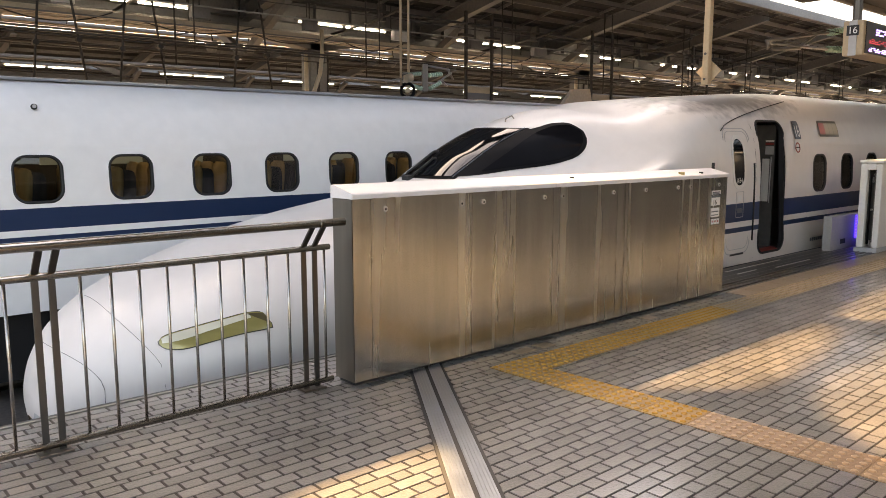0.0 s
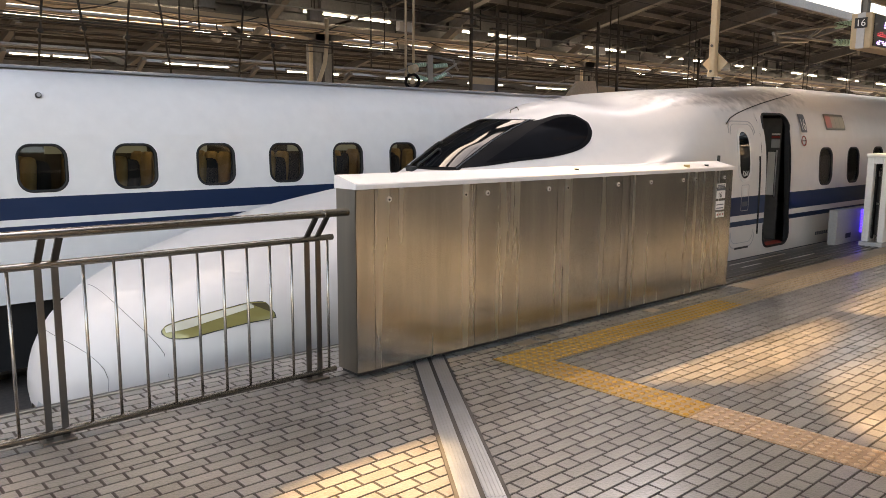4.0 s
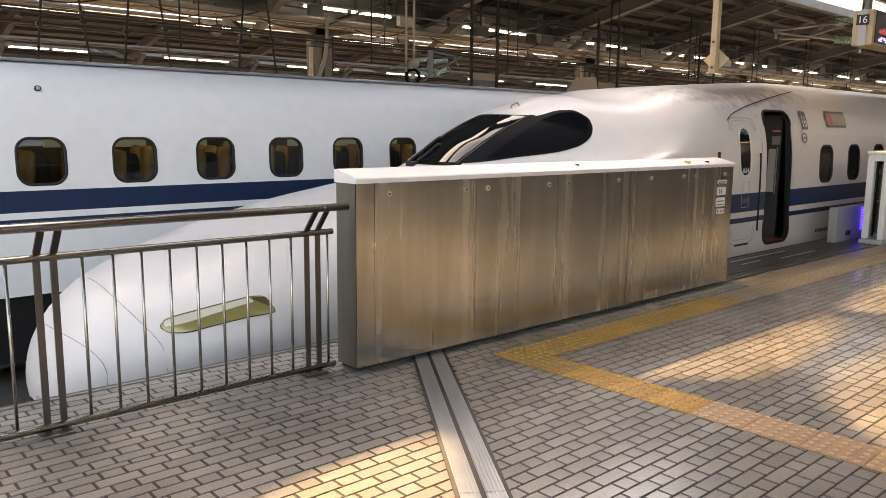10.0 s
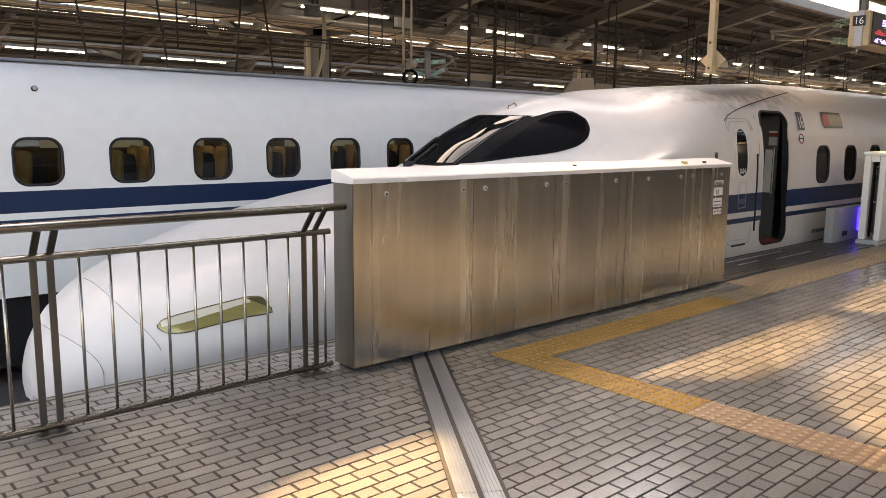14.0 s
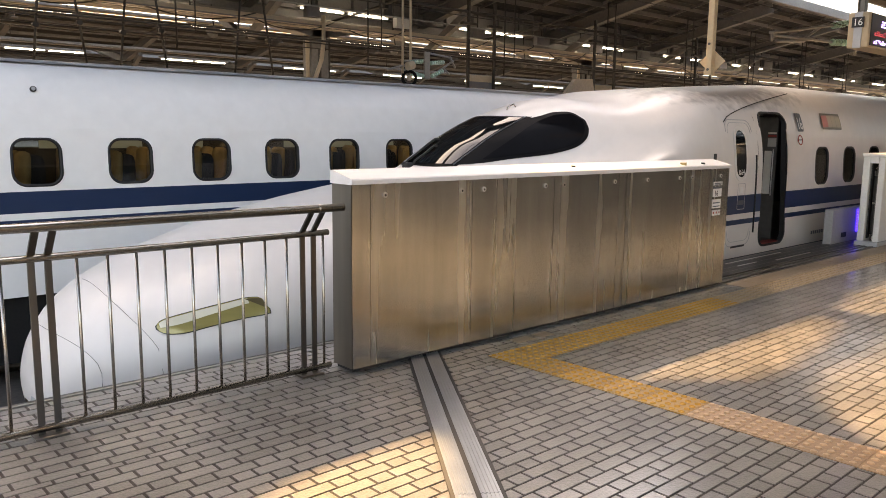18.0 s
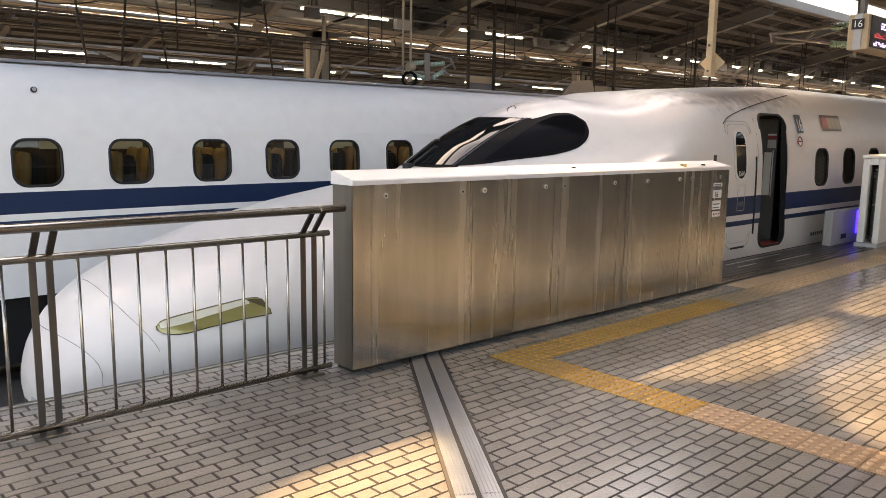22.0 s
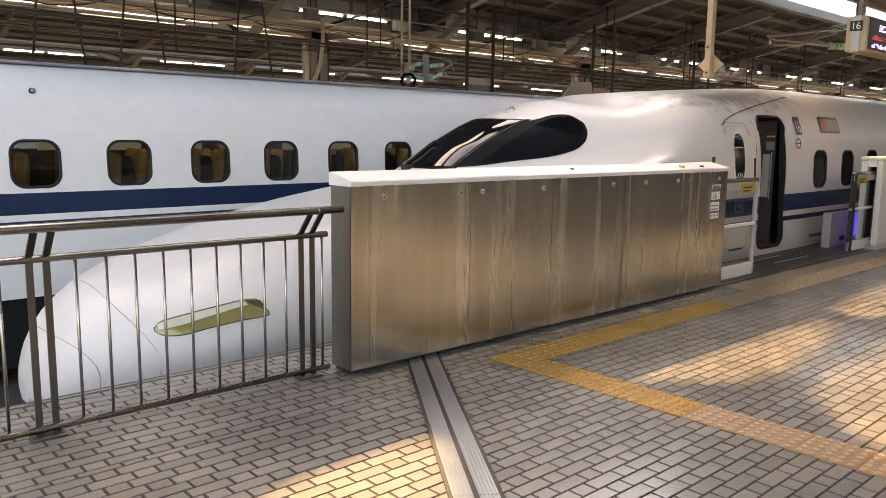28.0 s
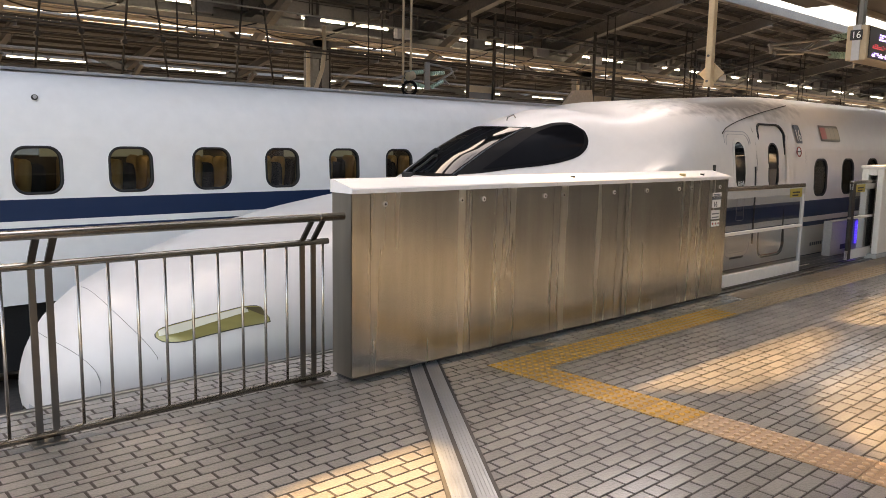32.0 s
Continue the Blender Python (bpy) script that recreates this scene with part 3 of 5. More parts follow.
def nose_z(x, y):
    """Height of the nose above the point y off the middle line."""
    w, n, z0 = nose_half(x), power(x), side_top(x)
    a = min(abs(y) / w, 1.0)
    body = z0 + (wing_top(x) - z0) * max(0.0, 1 - a ** n) ** (1 / n)
    if x < 4.6:
        return body
    h = hump_half(x)
    base = wing_top(x) - 0.35
    b = min(abs(y) / h, 1.0)
    hump = base + (nose_top(x) - base) * max(0.0, 1 - b ** 2.0) ** curve_in(x)
    s = max(0.0, min(1.0, (x - 7.4) / 1.6))
    s = s * s * (3 - 2 * s)
    hump += (body - hump) * s
    k = 0.10
    return k * math.log(math.exp(body / k) + math.exp(hump / k)) - k * math.log(2) * max(0.0, 1 - abs(body - hump) / 0.3)


def car_side(x, z):
    """Half width of the car at a height."""
    if z < 0.3:
        return HALF - 0.05 * ((0.3 - z) / 1.3) ** 2
    t = nose_top(max(x, 9.05))
    return HALF * max(0.0, 1 - max(0.0, min(1.0, (z - 0.3) / (t - 0.3))) ** CARP) ** (1 / CARP)


def strip(rows, bm=None):
    """Quads between rows of points."""
    bm = bm or bmesh.new()
    vs = [[bm.verts.new(p) for p in r] for r in rows]
    for a, b in zip(vs, vs[1:]):
        for i in range(len(a) - 1):
            bm.faces.new((a[i], b[i], b[i + 1], a[i + 1]))
    return bm


def side_tile(bm, x0, x1, z0, z1, cx, cz, w, h, r, yfun, n=6):
    """A piece of side wall with a rounded opening in it."""
    corners = rounded(w, h, r, n)
    inner = []
    for p, q in zip(corners, corners[1:] + corners[:1]):
        cuts = max(1, int(math.hypot(q[0] - p[0], q[1] - p[1]) / 0.13))
        inner += [(p[0] + (q[0] - p[0]) * k / cuts, p[1] + (q[1] - p[1]) * k / cuts) for k in range(cuts)]
    loops = []
    for f in (0.0, 0.3, 0.65, 1.0):
        loop = []
        for u, v in inner:
            dx, dz = u, v
            s = min((x1 - cx if dx > 0 else cx - x0) / max(abs(dx), 1e-6), (z1 - cz if dz > 0 else cz - z0) / max(abs(dz), 1e-6))
            px, pz = cx + dx * (1 + (s - 1) * f), cz + dz * (1 + (s - 1) * f)
            loop.append(bm.verts.new((px, yfun(px, pz), pz)))
        loops.append(loop)
    m = len(inner)
    for a, b in zip(loops, loops[1:]):
        for i in range(m):
            bm.faces.new((a[i], a[(i + 1) % m], b[(i + 1) % m], b[i]))
    # pull the nearest points of the outer loop into the tile's corners
    for X, Z in ((x0, z0), (x1, z0), (x1, z1), (x0, z1)):
        v = min(loops[-1], key=lambda q: (q.co.x - X) ** 2 + (q.co.z - Z) ** 2)
        v.co = (X, yfun(X, Z), Z)


def ring(bm, cx, cz, outer, inner, yfun, out=0.006):
    """A flat ring on the side wall between two outlines of equal length."""
    vs = []
    for o, push in ((outer, out * 0.2), (outer, out), (inner, out), (inner, -0.05)):
        vs.append([bm.verts.new((cx + u, yfun(cx + u, cz + v) - push, cz + v)) for u, v in o])
    m = len(outer)
    for a, b in zip(vs, vs[1:]):
        for i in range(m):
            bm.faces.new((a[i], a[(i + 1) % m], b[(i + 1) % m], b[i]))


def sheet(bm, cx, cz, w, h, r, yfun, inset=0.02, rows=16):
    """A rounded pane that follows the side wall, row by row."""
    r = min(r, w / 2 - 1e-4, h / 2 - 1e-4)
    last = None
    for k in range(rows + 1):
        v = -h / 2 * math.cos(math.pi * k / rows)
        e = abs(v) - (h / 2 - r)
        u = w / 2 if e <= 0 else w / 2 - r + math.sqrt(max(r * r - e * e, 0.0)) + 1e-4
        y = yfun(cx, cz + v) + inset
        row = [bm.verts.new((cx - u, y, cz + v)), bm.verts.new((cx + u, y, cz + v))]
        if last:
            bm.faces.new((last[0], last[1], row[1], row[0])).smooth = True
        last = row
    return bm


def car_window(root, cx, cz, w, h, r, yfun):
    bm = bmesh.new()
    ring(bm, cx, cz, rounded(w + 0.016, h + 0.016, r + 0.008), rounded(w - 0.044, h - 0.044, r - 0.022), yfun, 0.003)
    win = part("window", bm, GAP_BLACK, root, "black-edged rounded train window", True)
    pane = part("pane", sheet(bmesh.new(), cx, cz, w - 0.012, h - 0.012, r - 0.006, yfun, 0.014), GLASS_TRAIN, win)
    pane.visible_shadow = False


def car_shell(root, paint, yc, x0, x1, holes, top, bottom=-1.05):
    """A car body from x0 to x1 with openings (x0, x1, z0, z1) left out of its near side."""
    levels = [bottom, bottom * 0.66, -0.3 if bottom < -0.9 else -0.1, 0.05, 0.3, 0.5, 0.72, 0.95, 1.2, 1.52, 1.70, 1.87]
    stations = sorted({x0, x1, *[a for h in holes for a in h[:2]], *[x0 + k * 0.9 for k in range(int(min(x1 - x0, 12) / 0.9))]})
    bm = bmesh.new()
    for xa, xb in zip(stations, stations[1:]):
        for za, zb in zip(levels, levels[1:]):
            xm, zm = (xa + xb) / 2, (za + zb) / 2
            if any(h[0] < xm < h[1] and h[2] < zm < h[3] for h in holes):
                continue
            q = [bm.verts.new((x, yc - car_side(x if top else 20, z), z)) for x, z in ((xa, za), (xb, za), (xb, zb), (xa, zb))]
            bm.faces.new(q)
    # upper side, roof and far side
    rows = []
    for x in stations:
        xx = x if top else 20
        t = nose_top(max(xx, 9.05))
        y0 = car_side(xx, 1.87)
        row = [(x, yc - y0, 1.87)]
        for k in range(1, 24):
            y = -y0 * math.cos(math.pi * k / 24)
            row.append((x, yc + y, 0.3 + (t - 0.3) * max(0.0, 1 - (abs(y) / HALF) ** CARP) ** (1 / CARP)))
        row += [(x, yc + car_side(xx, z), z) for z in levels[::-1]]
        rows.append(row)
    strip(rows, bm)
    bmesh.ops.remove_doubles(bm, verts=bm.verts, dist=1e-4)
    bmesh.ops.recalc_face_normals(bm, faces=bm.faces)
    return part("body", bm, paint, root, smooth=True)


def seat(root, x, y):
    """A high-backed train seat that faces the nose; ochre in front, a dark shell behind."""
    bm = prism([(x - 0.04, 0.42), (x + 0.03, 0.42), (x + 0.10, 0.95), (x + 0.115, 1.20), (x + 0.085, 1.26),
                (x + 0.03, 1.25), (x - 0.005, 1.18), (x - 0.01, 0.95)], y - 0.155, y + 0.155, "y")
    bmesh.ops.bevel(bm, geom=list(bm.edges), offset=0.02, segments=2, affect="EDGES")
    s = part("seat", bm, SEAT_GOLD, root, "ochre fabric train seat", True)
    part("cushion", box((x - 0.46, y - 0.20, 0.30), (x - 0.02, y + 0.20, 0.44), 0.03), SEAT_NAVY, s, "dark seat cushion")
    bm = prism([(x + 0.035, 0.40), (x + 0.15, 0.40), (x + 0.24, 0.95), (x + 0.235, 1.16), (x + 0.19, 1.22), (x + 0.12, 1.2), (x + 0.105, 0.95)],
               y - 0.225, y + 0.225, "y")
    bmesh.ops.bevel(bm, geom=list(bm.edges), offset=0.02, segments=2, affect="EDGES")
    part("backshell", bm, SEAT_NAVY, s, "dark seat back", True)
    return s


def rear_train():
    root = thing("high_speed_train", (0, 0, 0), "white high-speed train with blue bands on the rear track", "train")
    yc = 11.12
    yfun = lambda x, z: yc - car_side(20, z)
    xs = [2.385 + 1.035 * k for k in range(-5, 22)]
    x0, x1 = xs[0] - 0.52, xs[-1] + 0.52
    car_shell(root, WHITE_REAR, yc, x0 - 6, 70, [(x0, x1, 0.72, 1.52)], False, -0.36)
    part("undercarriage", box((x0 - 6, yc - 1.35, -1.2), (70, yc + 1.35, -0.34)), GAP_BLACK, root, "black underfloor equipment")
    for x in xs:
        bm = bmesh.new()
        side_tile(bm, x - 0.5175, x + 0.5175, 0.72, 1.52, x, 1.145, 0.52, 0.53, 0.15, yfun)
        part("side_panel", bm, WHITE_REAR, root, smooth=True)
        car_window(root, x, 1.145, 0.52, 0.53, 0.15, yfun)
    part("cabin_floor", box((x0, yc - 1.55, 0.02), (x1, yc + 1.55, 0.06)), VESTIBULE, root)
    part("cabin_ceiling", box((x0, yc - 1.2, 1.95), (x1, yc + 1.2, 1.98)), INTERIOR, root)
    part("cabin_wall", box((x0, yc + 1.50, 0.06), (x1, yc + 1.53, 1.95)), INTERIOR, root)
    bm = box((x0, yc - 0.5, 1.93), (x1, yc - 0.4, 1.945))
    box((x0, yc + 0.4, 1.93), (x1, yc + 0.5, 1.945), 0, bm)
    part("cabin_lights", bm, CABIN_LIGHT, root, "warm strip lights in the cabin")
    for x in xs[3:14]:
        for dy in (-1.20, -0.70, 0.30, 0.80, 1.28):
            seat(root, x - 0.04 + 0.04 * dy, yc + dy)
        part("far_window", box((x - 0.20, yc + 1.485, 1.22), (x + 0.30, yc + 1.497, 1.42), 0.0), CABIN_WINDOW, root)
    # roof walkway strip, a grey band along the top of the body
    rows = []
    for x in (x0 - 6, 70):
        rows.append([(x, yc - y, 0.325 + 2.03 * (1 - (abs(y) / HALF) ** CARP) ** (1 / CARP)) for y in (1.12, 1.06, 1.0, 0.9, 0.6, 0.3, 0.0, -0.6)])
    part("roof", strip(rows), ROOF_GREY, root, "sooty grey roof", True)
    return root


CABIN_LIGHT = glow("warm_cabin_light", (1.0, 0.85, 0.6), 0.6)
CABIN_WINDOW = glow("daylit_far_window", (0.40, 0.43, 0.38), 0.03)
rear_train()


def near_train():
    root = thing("high_speed_train", (0, 0, 0), "white high-speed train with a long pointed nose at the platform", "train")
    # nose
    xs = [1.461, 1.463, 1.467, 1.473, 1.482, 1.495, 1.515, 1.535, 1.56, 1.63, 1.72, 1.83, 1.96, 2.1] + [2.1 + 0.14 * k for k in range(1, 50)] + [9.05]
    rows = []
    for x in xs:
        w, low, z0 = nose_half(x), nose_low(x), side_top(x)
        tuck = 0.93 - 0.35 * max(0.0, 1 - (x - 1.46) / 1.2)
        row = [(x, YC - w * f, low + (z0 - low) * g) for f, g in ((tuck, 0), (0.5 + 0.5 * tuck, 0.3), (0.985, 0.7))]
        for k in range(0, 57):
            y = -w * math.cos(math.pi * k / 56)
            row.append((x, YC + y, nose_z(x, y)))
        row += [(x, YC + w * f, low + (z0 - low) * g) for f, g in ((0.985, 0.7), (0.5 + 0.5 * tuck, 0.3), (tuck, 0))]
        rows.append(row)
    bm = strip(rows)
    bm.verts.ensure_lookup_table()
    bm.faces.new(bm.verts[:len(rows[0])])
    bmesh.ops.recalc_face_normals(bm, faces=bm.faces)
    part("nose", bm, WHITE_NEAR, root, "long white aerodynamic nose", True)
    # Grey layer over the lowest rows of the nose front.
    rows = []
    for x in [q for q in xs if q < 3.2]:
        w, low, z0 = nose_half(x) + 0.006, nose_low(x), side_top(x)
        tuck = 0.93 - 0.35 * max(0.0, 1 - (x - 1.46) / 1.2)
        rows.append([(x - 0.004, YC - w * tuck, low), (x - 0.004, YC - w * (0.5 + 0.5 * tuck), low + (z0 - low) * 0.3),
                     (x - 0.004, YC - w * 0.985, low + (z0 - low) * 0.7)])
    bm = strip(rows)
    bmesh.ops.recalc_face_normals(bm, faces=bm.faces)
    part("nose_lower_grey", bm, GREY_PAINT, root, "grey lowest part of the nose", True)
    # car behind the nose
    wins = [12.02 + 1.04 * k for k in range(0, 16)]
    door = (10.0, 10.97, -0.3, 1.87)
    w0, w1 = wins[0] - 0.52, wins[-1] + 0.52
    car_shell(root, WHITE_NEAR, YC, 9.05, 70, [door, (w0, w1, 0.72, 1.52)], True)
    yfun = lambda x, z: YC - car_side(x, z)
    for x in wins:
        bm = bmesh.new()
        side_tile(bm, x - 0.52, x + 0.52, 0.72, 1.52, x, 1.10, 0.47, 0.55, 0.15, yfun)
        part("side_panel", bm, WHITE_NEAR, root, smooth=True)
        car_window(root, x, 1.10, 0.47, 0.55, 0.15, yfun)
    bm = bmesh.new()
    side_tile(bm, 10.0, 10.97, -0.3, 1.87, 10.49, 0.945, 0.75, 1.79, 0.15, yfun)
    part("side_panel", bm, WHITE_NEAR, root, smooth=True)
    bm = bmesh.new()
    ring(bm, 10.49, 0.945, rounded(0.79, 1.83, 0.165), rounded(0.735, 1.775, 0.14), yfun, 0.013)
    part("door_seal", bm, GAP_BLACK, root, "black rubber door seal")
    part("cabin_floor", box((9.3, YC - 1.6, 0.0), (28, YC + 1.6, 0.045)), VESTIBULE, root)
    part("vestibule_wall", box((9.3, YC - 0.5, 0.05), (11.3, YC - 0.46, 2.1)), VESTIBULE, root, "vestibule wall coloured dark for the dim inside")
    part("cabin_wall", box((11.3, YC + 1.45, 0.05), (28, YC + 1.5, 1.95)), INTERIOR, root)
    return root


NEAR = near_train()


# ---- fixed fence panel ----
def folded_sheet(a, b, y, z0, z1, rng):
    """A thin steel front with folded edges and the slight waviness of sheet metal."""
    n = max(6, int((b - a) / 0.03))
    waves = [(rng.uniform(0.0007, 0.0018), rng.uniform(3, 10), rng.uniform(0, 6.28), rng.uniform(-1.2, 1.2)) for _ in range(3)]
    rows = []
    for i in range(n + 1):
        u = i / n
        x = a + (b - a) * u
        edge = min(x - a, b - x)
        fold = 0.0012 * math.exp(-edge / 0.007)
        bulge = -0.006 * math.sin(math.pi * u) if 0.08 < b - a < 0.13 else 0.0
        row = []
        for k in range(13):
            z = z0 + (z1 - z0) * k / 12
            dy = sum(m * math.sin(w * x + p + s * z) for m, w, p, s in waves) * math.sin(min(1.0, edge / 0.12) * math.pi / 2) ** 2
            row.append((x, y + 0.0035 + fold + dy + bulge, z))
        rows.append(row)
    bm = strip(rows)
    bmesh.ops.recalc_face_normals(bm, faces=bm.faces)
    if sum(f.normal.y * f.calc_area() for f in bm.faces) > 0:
        bmesh.ops.reverse_faces(bm, faces=bm.faces)
    return bm


def fence_panel():
    x0, x1, y0, y1 = 2.745, 7.425, 3.89, 4.11
    root = thing("platform_fence", (x0, y0, 0), "brushed stainless steel platform fence cabinet", "fence")
    inv = Matrix.Translation((-x0, -y0, 0))

    def put(name, bm, material, label="", parent=None, smooth=False):
        bm.transform(inv)
        return part(name, bm, material, parent or root, label, smooth)
    put("plinth", box((x0 + 0.02, y0 + 0.03, 0.0), (x1 - 0.02, y1 - 0.02, 0.05)), GAP_BLACK)
    put("core", box((x0 + 0.012, y0 + 0.012, 0.03), (x1 - 0.012, y1, 1.20)), GAP_BLACK)
    seams = [x0, 2.889, 3.785, 4.677, 5.533, 5.649, 6.552, 7.375, x1]
    warp = random.Random(8)
    for a, b in zip(seams, seams[1:]):
        put("front_panel", folded_sheet(a + 0.0015, b - 0.0015, y0, 0.025, 1.203, warp), STEEL, smooth=True)
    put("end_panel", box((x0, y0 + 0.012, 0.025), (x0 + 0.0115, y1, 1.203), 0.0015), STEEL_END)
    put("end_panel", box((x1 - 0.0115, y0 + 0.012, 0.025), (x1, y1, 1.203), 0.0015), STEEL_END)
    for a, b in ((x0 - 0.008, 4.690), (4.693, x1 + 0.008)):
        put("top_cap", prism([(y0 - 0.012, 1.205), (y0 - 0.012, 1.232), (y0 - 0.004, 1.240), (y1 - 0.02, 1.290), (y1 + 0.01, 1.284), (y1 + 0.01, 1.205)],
                             a, b), STEEL_TOP, "sloping stainless cap, sky reflection in its pale colour")
    for x in (3.001, 3.676, 3.893, 4.564, 4.789, 5.465, 5.956, 6.487, 6.707, 7.252):
        lock = put("lock", disc((x, y0 - 0.006, 1.133), 0.019, 0.007, "y", 16), BOLT, "round key lock")
        put("keyhole", disc((x, y0 - 0.008, 1.131), 0.0075, 0.003, "y", 10), INK, "", lock)
    for cx, z0, z1, w, ink in ((7.20, 1.035, 1.075, 0.17, 1), (7.195, 0.925, 1.025, 0.17, 2), (7.19, 0.81, 0.90, 0.17, 3)):
        st = put("sticker", box((cx - w / 2, y0 - 0.003, z0), (cx + w / 2, y0 - 0.0005, z1)), PAPER, "white printed notice sticker")
        bm = bmesh.new()
        rows = 2 if ink != 2 else 1
        for k in range(rows):
            z = z0 + (k + 0.6) * (z1 - z0) / (rows + 0.6)
            box((cx - w / 2 + 0.015, y0 - 0.0042, z - 0.008), (cx + w / 2 - 0.02, y0 - 0.003, z + 0.004), 0, bm)
        if ink == 2:
            bm.free()
            bm = box((cx - w / 2, y0 - 0.0042, z1 - 0.02), (cx + w / 2, y0 - 0.003, z1))
        put("print", bm, GREYBLUE, "", st)
    for k in range(3):
        st = put("sticker", box((7.12 + 0.055 * k, y0 - 0.003, 0.735), (7.167 + 0.055 * k, y0 - 0.0005, 0.79)), PAPER, "small white warning sticker")
        put("print", disc((7.1435 + 0.055 * k, y0 - 0.0042, 0.764), 0.012, 0.0012, "y", 10), RED, "", st)
    text = bpy.data.curves.new("number", "FONT")
    text.body, text.size, text.extrude, text.align_x = "16", 0.075, 0.0008, "CENTER"
    ob = new("number", text)
    text.materials.append(INK)
    ob.parent = root
    ob.matrix_basis = pose(7.175 - x0, -0.0045, 0.935, 90)
    put("amber_button", disc((6.62, y0 + 0.05, 1.245), 0.03, 0.028, "z", 14), KNOB, "small cream knob on the cap")
    put("black_button", disc((6.98, y0 + 0.05, 1.247), 0.02, 0.02, "z", 12), INK)
    put("black_button", disc((5.02, y0 + 0.10, 1.255), 0.02, 0.02, "z", 12), INK)
    put("bracket", box((7.455, y1 - 0.04, 1.27), (7.48, y1 - 0.015, 1.345), 0.004), INK, "black bracket behind the cap")
    return root


fence_panel()


# ---- handrail fence ----
def railing():
    root = thing("railing", (0, 4.05, 0), "stainless steel railing with thin upright bars", "railing")

    def put(name, bm, material, label="", parent=None):
        bm.transform(Matrix.Translation((0, -4.05, 0)))
        return part(name, bm, material, parent or root, label)
    y = 4.05
    put("handrail", tube([(-6, 3.92, 1.085), (2.70, 3.92, 1.068)], 0.024, 14), STEEL_RAIL, "round stainless handrail")
    put("handrail_joint", tube([(2.52, 3.92, 1.0684), (2.53, 3.92, 1.0683)], 0.0248, 14), STEEL_RAIL)
    put("middle_rail", tube([(-6, y, 0.915), (2.67, y, 0.902)], 0.019, 12), STEEL_RAIL)
    put("bottom_rail", tube([(-6, y, 0.055), (2.68, y, 0.04)], 0.019, 12), STEEL_RAIL)
    xs = [0.83 - 0.15 * k for k in range(0, 20) if k % 12 not in (0,)] + [0.83]
    xs = [x for x in xs if not any(abs(x - p) < 0.07 for p in (-0.52, -0.44))]
    for x in xs + [1.175, 1.325, 1.472, 1.623, 1.776, 1.928, 2.077, 2.226, 2.372, 2.632]:
        put("baluster", tube([(x, y, 0.05), (x, y, 0.9)], 0.0085, 8), STEEL_RAIL)
    for x in (0.965, 1.042, 2.483, 2.562, -0.56, -0.48):
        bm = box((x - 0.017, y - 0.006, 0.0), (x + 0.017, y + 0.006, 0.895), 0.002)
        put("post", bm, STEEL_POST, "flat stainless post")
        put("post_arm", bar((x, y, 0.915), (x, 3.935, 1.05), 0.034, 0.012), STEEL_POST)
    for x in (1.003, 2.522, -0.52):
        put("foot_plate", box((x - 0.08, y - 0.05, 0.0), (x + 0.08, y + 0.05, 0.012), 0.003), STEEL_POST)
    return root


railing()


# ---- sliding platform gates ----
def gate_leaf(name, x0, x1, label):
    """A glazed sliding leaf in a white frame; its origin lies at its leading edge."""
    lead = x1 if name == "a" else x0
    root = thing("sliding_gate", (lead, 4.02, 0), label, "gate", "platform gates")

    def put(nm, bm, material, lab="", parent=None):
        bm.transform(Matrix.Translation((-lead, -4.02, 0)))
        return part(nm, bm, material, parent or root, lab)
    put("bottom_rail", box((x0, 4.0, 0.03), (x1, 4.04, 0.16), 0.004), WHITE_PAINT)
    put("middle_rail", box((x0, 4.0, 0.585), (x1, 4.04, 0.618), 0.004), WHITE_PAINT)
    put("top_rail", box((x0, 3.995, 1.065), (x1, 4.045, 1.11), 0.012), STEEL_RAIL)
    put("header", box((x0, 4.0, 0.985), (x1, 4.04, 1.064), 0.002), GREY_PAINT, "grey band under the top rail")
    for a, b, m_ in ((x0, x0 + 0.03, GREY_PAINT), (x1 - 0.03, x1, GREY_PAINT)):
        if name == "b" and a == x0:
            b, m_ = x0 + 0.11, BEAM_DARK
        put("stile", box((a, 3.997, 0.03), (b, 4.043, 1.10), 0.01), m_)
    for z0, z1 in ((0.62, 0.99), (0.155, 0.58)):
        bm = bmesh.new()
        bm.faces.new([bm.verts.new(p) for p in ((x0 + 0.03, 4.02, z0), (x1 - 0.03, 4.02, z0), (x1 - 0.03, 4.02, z1), (x0 + 0.03, 4.02, z1))])
        put("pane", bm, GLASS_PANE).visible_shadow = False
    at = (x1 - 0.42, x1 - 0.1) if name == "a" else (x0 + 0.1, x0 + 0.42)
    lab = put("warning_label", box((at[0], 3.996, 0.95), (at[1], 3.9995, 1.055)), YELLOW, "yellow warning label")
    bm = bmesh.new()
    for k, w in ((0, 0.2), (1, 0.16)):
        box((at[0] + 0.06, 3.9945, 1.0 - 0.035 * k), (at[0] + 0.06 + w, 3.996, 1.018 - 0.035 * k), 0, bm)
    put("print", bm, INK, "", lab)
    return root


GATE_A = gate_leaf("a", 5.2, 7.40, "white-framed glass sliding gate with yellow label")
GATE_B = gate_leaf("b", 11.87, 13.9, "white-framed glass sliding gate beside the housing")


